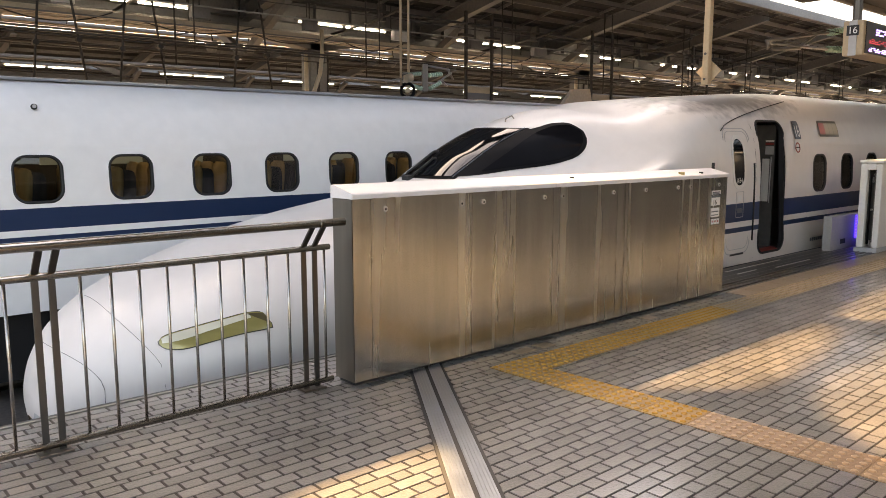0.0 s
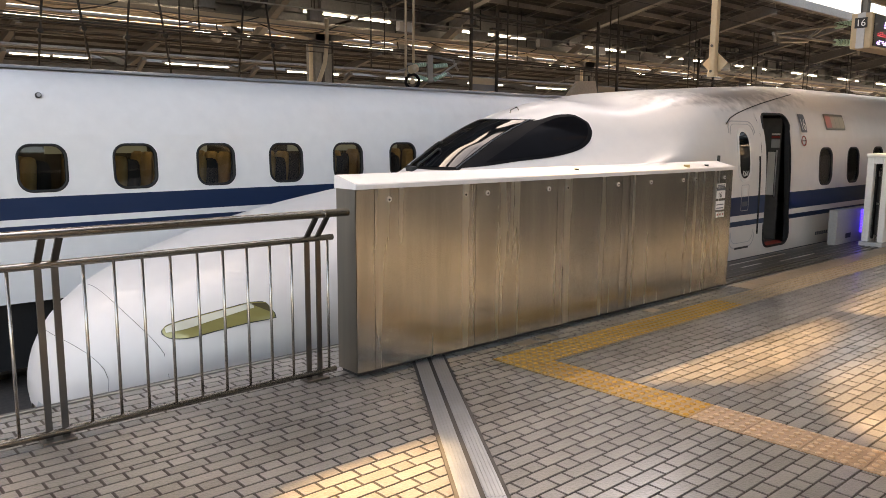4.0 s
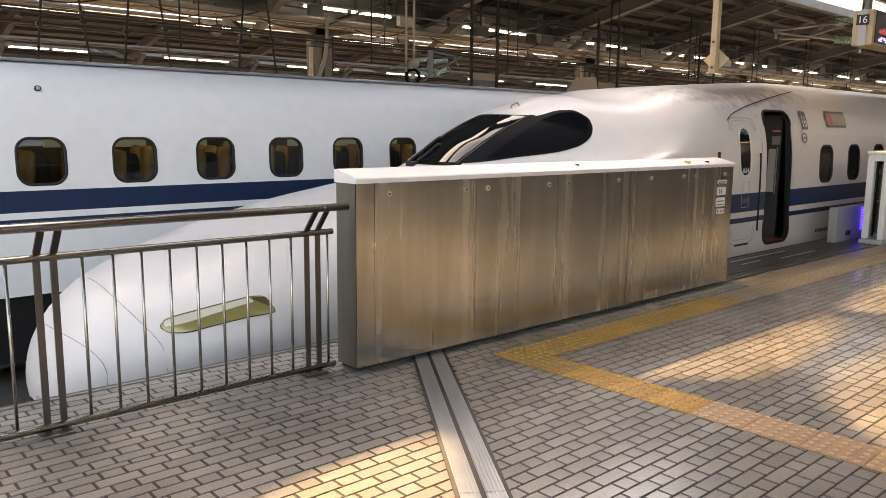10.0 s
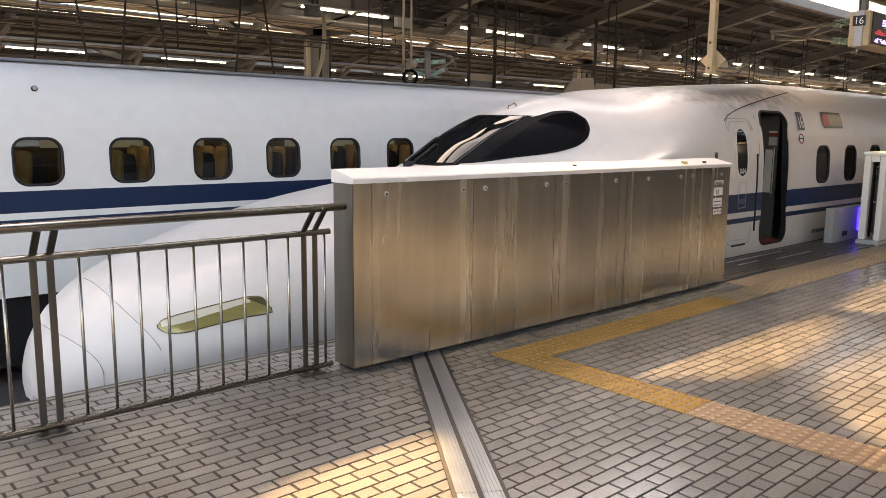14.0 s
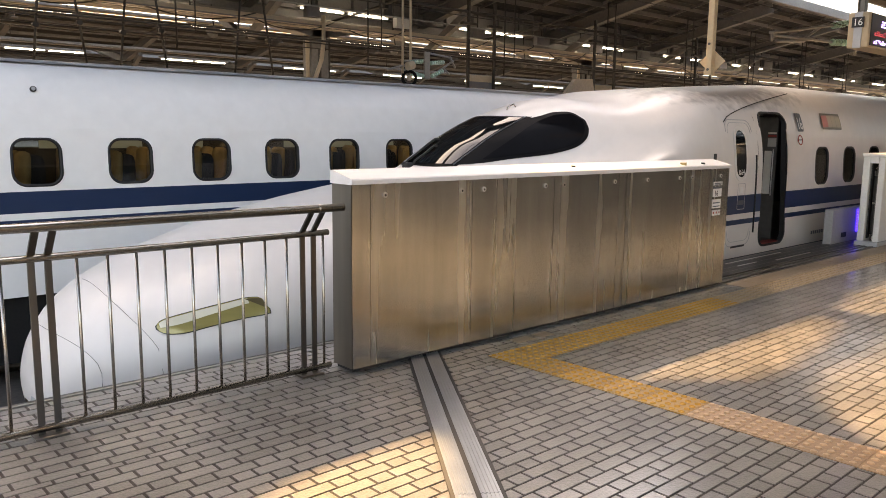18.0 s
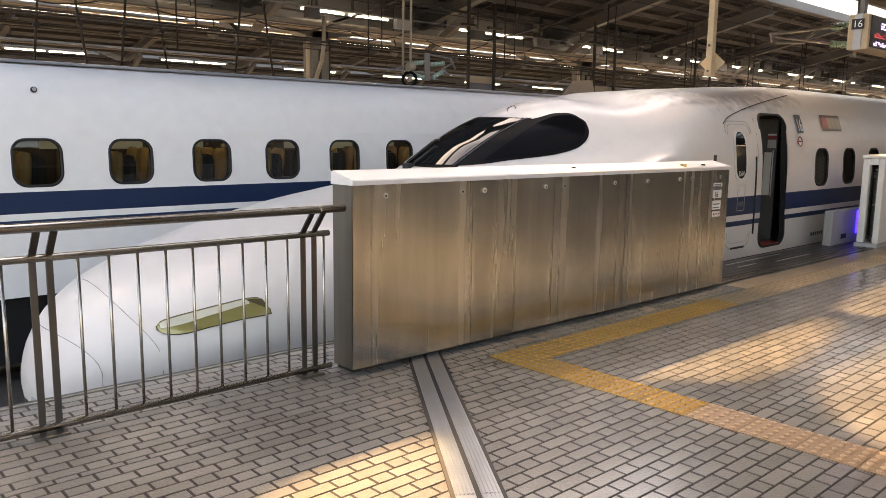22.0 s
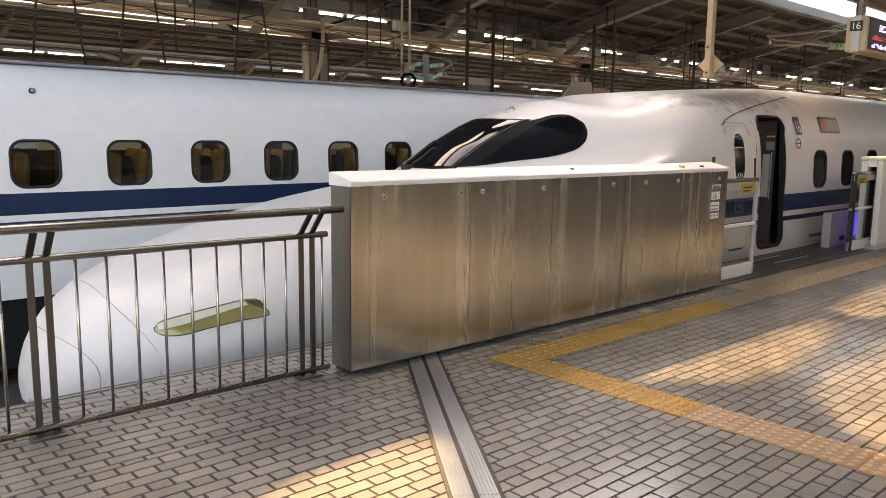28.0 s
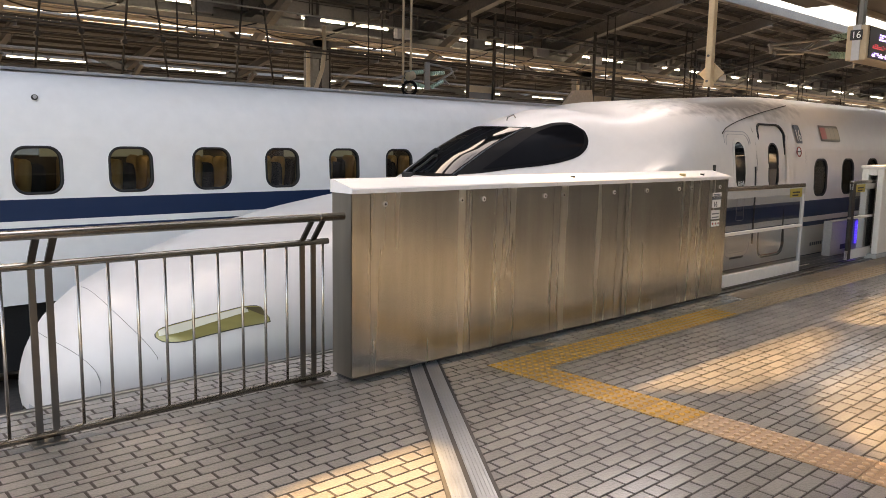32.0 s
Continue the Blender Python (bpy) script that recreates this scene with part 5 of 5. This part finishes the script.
for a, b, m_ in ((12.08, 12.27, SIDE_RED), (12.275, 12.42, SIDE_GREY), (12.43, 12.57, SIDE_GREY), (12.58, 12.74, SIDE_GREY)):
    f = lambda x, z: YC - car_side(x, z)
    part("display_block", sheet(bmesh.new(), (a + b) / 2, 1.76, b - a, 0.17, 0.01, f, -0.017, 6), m_, led)
bm = bmesh.new()
for k in range(9):
    box((11.80 + 0.075 * k, YC - car_side(11.8, 0.1) - 0.003, 0.075), (11.855 + 0.075 * k, YC - car_side(11.8, 0.1) - 0.001, 0.125), 0, bm)
part("car_code", bm, GREYBLUE, NEAR, "small grey lettering bars")
part("sill_line", box((9.05, YC - car_side(10, -0.05) - 0.006, -0.07), (40, YC - car_side(10, -0.05) + 0.01, -0.05)), GAP_BLACK, NEAR)
crew_mark = lettering("K64", 0.10, 9.53, CREW(9.53, 1.06) - 0.010, 1.03, PAPER, crew)
crew_mark.matrix_basis = crew_mark.matrix_basis @ Matrix.Diagonal((0.9, 1, 1, 1))
side_lamp = part("side_lamp", disc((2.43, 11.12 - car_side(20, 1.90) - 0.012, 1.955), 0.033, 0.03, "y", 14), BEAM_DARK, bpy.data.objects["high_speed_train"], "small round side lamp")
part("lens", disc((2.43, 11.12 - car_side(20, 1.90) - 0.016, 1.960), 0.022, 0.004, "y", 14), GREY_PAINT, side_lamp)

# ---- hanging signs over the platform ----
pole = thing("hanging_pole", (8.16, 4.6, 2.215), "cream hanging pole with a diamond plate behind it", "pole")
part("pole", box((-0.037, -0.037, 0.0), (0.037, 0.037, 3.49), 0.01), POLE_CREAM, pole)
part("end_cap", box((-0.042, -0.042, -0.01), (0.042, 0.042, 0.05), 0.008), POLE_CREAM, pole)
part("diamond_plate", prism([(-0.155, 0.14), (0.0, 0.0), (0.155, 0.14), (0.0, 0.28)], 0.043, 0.058, "x"), POLE_CREAM, pole, "peach diamond-shaped plate")
for z in (0.30, 0.02):
    part("bolt", disc((-0.049, 0, z + 0.03), 0.015, 0.012, "x", 10), STEEL_POST, pole)

board = thing("departure_board", (10.1, 3.9, 2.60), "cream departure board with lit red and violet characters", "sign")
part("case", box((0.0, -0.24, 0.0), (3.2, 0.0, 0.42), 0.02), POLE_CREAM, board, "cream metal case")
part("front_face", box((0.06, -0.252, 0.03), (3.15, -0.24, 0.40)), SCREEN, board, "black display face")
part("end_band", box((-0.012, -0.165, 0.0), (0.0, -0.075, 0.42)), GREY_PAINT, board, "grey band on the end face")
np_ = part("number_plate", box((-0.02, -0.19, 0.24), (-0.012, -0.05, 0.36), 0.002), INK, board, "black plate with a white platform number")
lettering("16", 0.115, -0.022, -0.12, 0.262, PAPER, np_, rz=-90)
for y in (-0.12,):
    for x in (0.12, 1.2):
        part("hanger", box((x - 0.05, y - 0.03, 0.42), (x + 0.05, y + 0.03, 3.1), 0.006), STEEL_POST, board, "steel hanger")


def led_rows(parent, specs):
    rng = random.Random(3)
    for x0, z0, w, h_, n_, m_ in specs:
        bm = bmesh.new()
        step = w / n_
        for k in range(n_):
            for r in range(3):
                if rng.random() < 0.8:
                    a = x0 + k * step
                    box((a + 0.1 * step * r, -0.256, z0 + h_ * r / 3), (a + step * (0.85 - 0.12 * (r == 1)), -0.252, z0 + h_ * (r / 3 + 0.2)), 0, bm)
        tagged(part("led_row", bm, m_, parent), kind="stuff")


led_rows(board, ((0.36, 0.26, 0.34, 0.085, 5, LED_VIOLET), (0.16, 0.15, 0.92, 0.065, 15, LED_RED), (0.16, 0.055, 0.92, 0.055, 17, LED_VIOLET),
                 (1.15, 0.15, 0.8, 0.065, 13, LED_RED), (1.15, 0.055, 0.8, 0.055, 13, LED_AMBER)))
clock = part("dial", disc((0.92, -0.256, 0.30), 0.065, 0.004, "y", 18), PAPER, board, "round white symbol")


# ---- overhead line and roof fittings ----
def insulator(a, b, parent, sheds=6, r=0.05):
    """A ribbed rod insulator between two points."""
    a, b = Vector(a), Vector(b)
    o = part("insulator", tube([a, b], 0.4 * r, 8), CERAMIC, parent, "green ribbed insulator")
    for k in range(sheds):
        p = a.lerp(b, (k + 0.5) / sheds)
        d = (b - a).normalized() * 0.02
        part("shed", tube([p - d, p + d], r, 12), CERAMIC, o)


def arm_set(name, pts_list, insulators, label, r=0.03, shed=0.05):
    root = thing(name, (0, 0, 0), label, "overhead line")
    for pts in pts_list:
        part("pipe", tube(pts, r, 8), GALV, root)
    for a, b in insulators:
        insulator(a, b, root, 6, shed)
    return root


arm_set("cantilever_arm", [[(16.6, 8.0, 3.73), (19.8, 8.0, 4.19)], [(16.8, 8.0, 3.70), (19.8, 8.0, 3.80)], [(18.3, 8.0, 3.76), (19.1, 8.0, 4.08)],
                           [(16.9, 8.0, 3.58), (18.3, 8.0, 3.70)], [(16.7, 8.0, 3.56), (16.7, 8.0, 3.74)], [(21.3, 8.0, 3.6), (21.3, 8.0, 5.9)],
                           [(20.75, 8.0, 4.34), (21.3, 8.0, 4.42)], [(20.85, 8.0, 3.87), (21.3, 8.0, 3.89)]],
        [((19.8, 8.0, 4.19), (20.75, 8.0, 4.34)), ((19.8, 8.0, 3.80), (20.85, 8.0, 3.87))], "galvanised overhead line arm with green insulators", 0.034, 0.085)
arm_set("wire_steady_arm", [[(9.55, 11.1, 2.98), (10.15, 11.1, 2.93)], [(9.7, 11.1, 2.6), (10.2, 11.1, 2.88)],
                            [(10.1, 11.1, 2.95), (10.25, 11.1, 2.75)], [(8.6, 11.1, 2.62), (9.0, 11.1, 2.72)], [(9.0, 11.1, 2.80), (9.5, 11.1, 2.85)],
                            [(9.95, 11.1, 2.72), (10.1, 11.1, 2.62)]],
        [((9.10, 11.1, 2.78), (9.42, 11.1, 2.82)), ((9.15, 11.1, 2.60), (9.45, 11.1, 2.55)), ((9.62, 11.1, 2.80), (9.95, 11.1, 2.84)),
         ((9.65, 11.1, 2.56), (9.92, 11.1, 2.68))], "galvanised steady arms with pale green insulators", 0.02, 0.042)
steady = bpy.data.objects["wire_steady_arm"]
part("upright", box((9.47, 11.08, 2.50), (9.59, 11.12, 3.0), 0.006), GALV, steady, "flat grey upright")
part("drum", tube([(9.02, 11.05, 2.70), (9.16, 11.05, 2.74)], 0.075, 12), CREAM, steady, "small cream drum")
ten = thing("tension_wheel", (9.11, 11.1, 2.50), "dark tension wheel hung on cream rods", "overhead line")
for x in (-0.155, 0.025):
    part("rod", tube([(x, 0, 0.08), (x, 0, 3.0)], 0.022, 8), CREAM, ten)
rim = part("wheel_rim", bmesh.new(), SURROUND, ten, "black wheel rim", True)
bm = bmesh.new()
mt = Matrix.Rotation(radians(90), 4, "X") @ Matrix.Rotation(radians(-24), 4, "Y")
seg = []
for k in range(24):
    a = k * math.tau / 24
    ringv = []
    for q in range(8):
        b = q * math.tau / 8
        rr = 0.125 + 0.03 * math.cos(b)
        ringv.append(bm.verts.new(mt @ Vector((rr * math.cos(a), rr * math.sin(a), 0.035 * math.sin(b)))))
    seg.append(ringv)
for k in range(24):
    for q in range(8):
        bm.faces.new((seg[k][q], seg[k][(q + 1) % 8], seg[(k + 1) % 24][(q + 1) % 8], seg[(k + 1) % 24][q]))
bmesh.ops.recalc_face_normals(bm, faces=bm.faces)
bm.to_mesh(rim.data)
bm.free()
bm = disc((0, 0, -0.03), 0.05, 0.06, "z", 16)
bm.transform(mt)
part("hub", bm, CREAM, ten)


def light_row(x0, y, z, pitch, count, tube_len, tubes, group):
    """Hanging fluorescent fittings in a row."""
    for k in range(count):
        x = x0 + pitch * k
        f = thing("fluorescent_lamp", (x, y, z), "lit bare fluorescent tubes under the roof", "lamp", group)
        for j in range(tubes):
            a = j * (tube_len + 0.14)
            part("tube", tube([(a, 0, 0), (a + tube_len, 0, 0)], 0.020, 8), TUBE_LIGHT, f, "glowing white tube")
        part("tray", box((-0.08, -0.07, 0.04), (tubes * (tube_len + 0.14), 0.07, 0.10), 0.006), BEAM, f)
        for a in (0.2, tubes * (tube_len + 0.14) - 0.3):
            part("hanger", tube([(a, 0, 0.1), (a, 0, 1.0)], 0.012, 5), BEAM_DARK, f)


light_row(14.0 - 4.76 * 3, 15.0, 4.18, 4.76, 14, 1.12, 2, "lamps over the rear platform")
light_row(13.7 - 4.76 * 4, 20.0, 4.22, 4.76, 14, 1.9, 1, "lamps along the rear platform's far side")
light_row(6.8 - 5.4 * 2, 30.0, 4.20, 5.4, 14, 1.25, 2, "lamps over the far platform")
light_row(6.0, 37.0, 4.20, 5.4, 16, 2.4, 1, "lamps along the far platform's far side")
light_row(8.0, 48.0, 4.20, 5.4, 16, 2.4, 2, "lamps over the farthest platform")


def run(name, y, z, r, material, label, x0=-20, x1=110):
    return tagged(part(name, tube([(x0, y, z), (x1, y, z)], r, 8), material), label, "pipe", "roof pipes")


run("conduit", 13.6, 4.35, 0.03, BEAM_DARK, "dark conduit under the rear platform roof")
run("conduit", 14.9, 3.55, 0.022, BEAM_DARK, "dark conduit under the rear platform roof")
run("conduit", 17.5, 3.60, 0.03, BEAM_DARK, "grey conduit under the rear platform roof")
run("conduit", 18.6, 3.35, 0.025, BEAM, "cream conduit under the rear platform roof")
run("conduit", 13.2, 3.28, 0.02, BEAM_DARK, "dark conduit under the rear platform roof")
run("conduit", 21.2, 4.4, 0.06, BEAM, "grey rainwater pipe at the eaves")
run("conduit", 29.8, 4.5, 0.06, BEAM, "grey rainwater pipe at the eaves")
for k in range(7):
    run("conduit", 13.4 + 0.75 * k, 3.25 + 0.17 * ((k * 5) % 7), 0.012 + 0.005 * (k % 3), (BEAM_DARK, GALV, CREAM)[k % 3], "thin conduit under the rear platform roof")
for k in range(5):
    run("conduit", 31.0 + 1.3 * k, 3.3 + 0.3 * ((k * 3) % 5), 0.035, BEAM_DARK if k % 2 else BEAM, "thin conduit under the far platform roof")
run("conduit", 31.5, 3.6, 0.04, BEAM, "grey conduit under the far platform roof")
run("conduit", 35.5, 3.2, 0.04, BEAM_DARK, "dark conduit under the far platform roof")
run("trolley_wire", 6.52, 3.75, 0.008, BEAM_DARK, "dark overhead contact wire")
run("trolley_wire", 11.12, 3.75, 0.008, BEAM_DARK, "dark overhead contact wire")
run("trolley_wire", 11.12, 4.7, 0.009, BEAM_DARK, "dark overhead messenger wire")
tr = thing("cable_trunking", (0, 14.5, 3.79), "cream cable trunking hung under the roof", "trunking")
part("channel", box((-20, -0.09, -0.04), (110, 0.09, 0.06), 0.01), CREAM, tr)
part("lower_lip", box((-20, -0.14, -0.055), (110, -0.091, -0.03)), BEAM, tr)
for k in range(26):
    part("hanger", tube([(-18 + 4.9 * k, 0, 0.06), (-18 + 4.9 * k, 0, 0.9)], 0.014, 5), BEAM_DARK, tr)


def strut_pair(x, label="dark pair of slanting hanger rods"):
    s = thing("hanger_frame", (x, 14.2, 2.45), label, "hanger", "slanting hangers")
    part("rod", tube([(-0.10, 0, 0.0), (0.14, 0, 2.3)], 0.022, 8), BEAM_DARK, s)
    part("rod", tube([(0.78, 0, 0.0), (0.46, 0, 2.3)], 0.022, 8), BEAM_DARK, s)
    part("clamp", disc((-0.03, -0.05, 0.75), 0.05, 0.1, "y", 10), BEAM_DARK, s)
    part("clamp", disc((0.66, -0.05, 0.85), 0.05, 0.1, "y", 10), BEAM_DARK, s)
    part("clamp", disc((0.52, -0.05, 1.7), 0.06, 0.1, "y", 10), BEAM_DARK, s)
    return s


first = strut_pair(3.72)
for x in (5.13, 7.32, 2.2):
    copy_thing(first, pose(x, 14.2, 2.45))


def hung_sign(x, w):
    s = thing("hanging_sign", (x, 13.6, 2.55), "cream hanging sign with a dark lower band on two posts", "sign", "signs over the rear platform")
    for a in (0.0, w - 0.1):
        part("post", box((a - 0.032, -0.032, 0.0), (a + 0.032, 0.032, 2.1), 0.006), BEAM_DARK, s)
        part("post_head", box((a - 0.22, -0.06, 1.50), (a + 0.22, 0.06, 1.56), 0.01), BEAM_DARK, s)
    part("board", box((0.05, 0.05, 0.05), (w, 0.12, 0.36), 0.008), CREAM, s)
    part("dark_band", box((0.08, 0.042, 0.05), (w - 0.04, 0.05, 0.2)), GREYBLUE, s)
    return s


hung_sign(12.97, 0.98)
hung_sign(17.85, 1.05)
hung_sign(23.2, 1.05)

fin = thing("roof_shield", (13.45, 11.1, 2.33), "grey-brown pantograph shield on the rear train roof", "roof shield")
part("shield", prism([(0.0, 0.0), (0.42, 0.40), (1.02, 0.44), (1.15, 0.0)], -0.05, 0.05, "y"), mat("dull_beige_paint", (0.36, 0.30, 0.24), 0.5, 0, 20, 0.15), fin)
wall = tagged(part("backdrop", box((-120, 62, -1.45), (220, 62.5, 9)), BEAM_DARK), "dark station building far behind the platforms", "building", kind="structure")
chute = thing("curved_guard", (8.75, 14.0, 2.4), "cream curved cable guard at the column", "cable guard")
part("guard", tube([(0.05, 0, 0.0), (0.22, 0, 0.25), (0.36, 0, 0.6), (0.42, 0, 1.0), (0.42, 0, 1.5)], 0.045, 8), CREAM, chute)

# ---- floor fittings by the gates ----
plain = box((0.0025, 0.0025, -0.02), (0.2975, 0.2375, 0.003), 0.002)
me_ = bpy.data.meshes.new("plain_tile")
plain.to_mesh(me_)
plain.free()
me_.materials.append(TACTILE_PALE)
for k in range(30):
    o = new("plain_tile", me_)
    o.parent = tiles
    o.location = (7.45 + 0.3 * k, TY0 + 0.303, 0)

sill = thing("gate_sill", (7.43, 3.9, 0.0), "dark steel gate track and edge plate along the opening", "gate track")
part("edge_plate", box((0.0, 0.23, -0.004), (30, 0.70, 0.004), 0.001), DARK_PLATE, sill, "dark non-slip edge plate")
for y, w in ((0.02, 0.05), (0.12, 0.03), (0.19, 0.03)):
    part("track", box((0.0, y, -0.002), (30, y + w, 0.008), 0.002), STEEL_POST, sill, "worn steel track")
for k in range(3):
    part("groove", box((0.0, 0.30 + 0.12 * k, 0.004), (30, 0.315 + 0.12 * k, 0.0065)), STEEL_POST, sill, "worn line on the edge plate")
# Thin pale boxes stand in for light reflected by the edge plate.
for a, b, y in ((8.62, 10.07, 4.485), (8.58, 9.06, 4.315), (9.41, 10.40, 4.235)):
    part("glint_strip", box((a - 7.43, y - 3.905, 0.004), (b - 7.43, y - 3.883, 0.0085)), BOLT, sill, "pale strip standing for a reflection on the edge plate")
for cx, w in ((4.10, 0.19), (4.36, 0.15), (5.78, 0.15)):
    t = thing("floor_marker", (cx, 3.70, 0.0), "pale buff marker tile let into the paving", "floor marker", "floor markers")
    part("tile", box((0, 0, -0.02), (w, 0.11, 0.0015), 0.001), TACTILE_PALE, t)


# ---- clutter under the rear platform roof ----
def sagging(name, a, b, sag, r, label):
    """A loose cable between two points."""
    a, b = Vector(a), Vector(b)
    pts = [a.lerp(b, k / 10) - Vector((0, 0, sag * 4 * (k / 10) * (1 - k / 10))) for k in range(11)]
    return tagged(part(name, tube(pts, r, 6), BEAM_DARK), label, "cable", "loose cables")


rng = random.Random(11)
for k in range(12):
    x = 3.0 + 2.3 * k
    sagging("cable", (x, 14.5, 3.85), (x + 1.6 + rng.random(), 14.4, 3.85), 0.12 + 0.2 * rng.random(), 0.014, "dark loose cable under the cream trunking")
for k in range(11):
    x = 4.2 + 2.45 * k
    b = thing("junction_box", (x, 14.35, 3.9), "grey junction box on the cable trunking", "junction box", "junction boxes")
    w = 0.16 + 0.12 * rng.random()
    part("body", box((-w, -0.08, 0.0), (w, 0.06, 0.22), 0.01), BEAM if k % 3 else GREY_PAINT, b)
    part("conduit_stub", tube([(0, 0, 0.22), (0, 0, 0.75)], 0.018, 6), BEAM_DARK, b)
for k in range(9):
    x = 1.6 + 4.1 * k
    r_ = thing("drop_rod", (x, 13.3, 2.9), "thin dark rods hanging from the rear roof", "hanger", "drop rods")
    part("rod", tube([(0, 0, 0), (0, 0, 2.2)], 0.018, 6), BEAM_DARK, r_)
    part("rod", tube([(0.35, 0, 0.3), (0.35, 0, 2.2)], 0.014, 6), BEAM_DARK, r_)
    part("tie", tube([(0, 0, 0.5), (0.35, 0, 0.6)], 0.012, 6), BEAM_DARK, r_)
for k in range(8):
    x = 2.6 + 4.76 * k
    s_ = thing("loudspeaker", (x, 15.3, 3.55), "small dark horn loudspeaker under the roof", "loudspeaker", "loudspeakers")
    bm = bmesh.new()
    bmesh.ops.create_cone(bm, cap_ends=True, segments=14, radius1=0.13, radius2=0.05, depth=0.22, matrix=Matrix.Rotation(radians(70), 4, "X"))
    part("horn", bm, BEAM, s_)
    part("bracket", tube([(0, 0, 0), (0, 0.1, 0.4), (0, 0.1, 0.8)], 0.015, 6), BEAM_DARK, s_)
for k in range(6):
    x = 0.5 + 5.05 * k
    y0, y1 = 12.2, 15.8
    br = thing("cross_pipe", (x, y0, 4.2), "dark pipe crossing under the rear roof", "pipe", "cross pipes")
    part("pipe", tube([(0, 0, 0.35), (0, 1.6, 0.05), (0, y1 - y0, -0.1)], 0.03, 6), BEAM_DARK, br)
    part("clip", box((-0.05, 1.5, -0.02), (0.05, 1.7, 0.35)), BEAM_DARK, br)


# ---- what moves ----
def motions():
    walk(GATE_A, [(0, pose(7.40, 4.02, 0)), (25.6, pose(7.40, 4.02, 0)), (26.4, pose(7.68, 4.02, 0)), (27.5, pose(8.20, 4.02, 0)),
                  (28.0, pose(8.34, 4.02, 0)), (29.5, pose(8.78, 4.02, 0)), (32.0, pose(9.53, 4.02, 0))])
    walk(GATE_B, [(0, pose(11.87, 4.02, 0)), (25.6, pose(11.87, 4.02, 0)), (27.5, pose(11.15, 4.02, 0)), (29.5, pose(11.04, 4.02, 0)),
                  (32.0, pose(11.02, 4.02, 0))])
    walk(DOOR_LEAF, [(t, pose(0.80 * (1 - f), 0, 0)) for t, f in ((0, 0), (28.1, 0), (28.5, 0.15), (29.0, 0.45), (29.5, 0.62), (30.0, 0.79),
                                                                    (30.5, 0.91), (31.0, 1), (32.0, 1))])


motions()
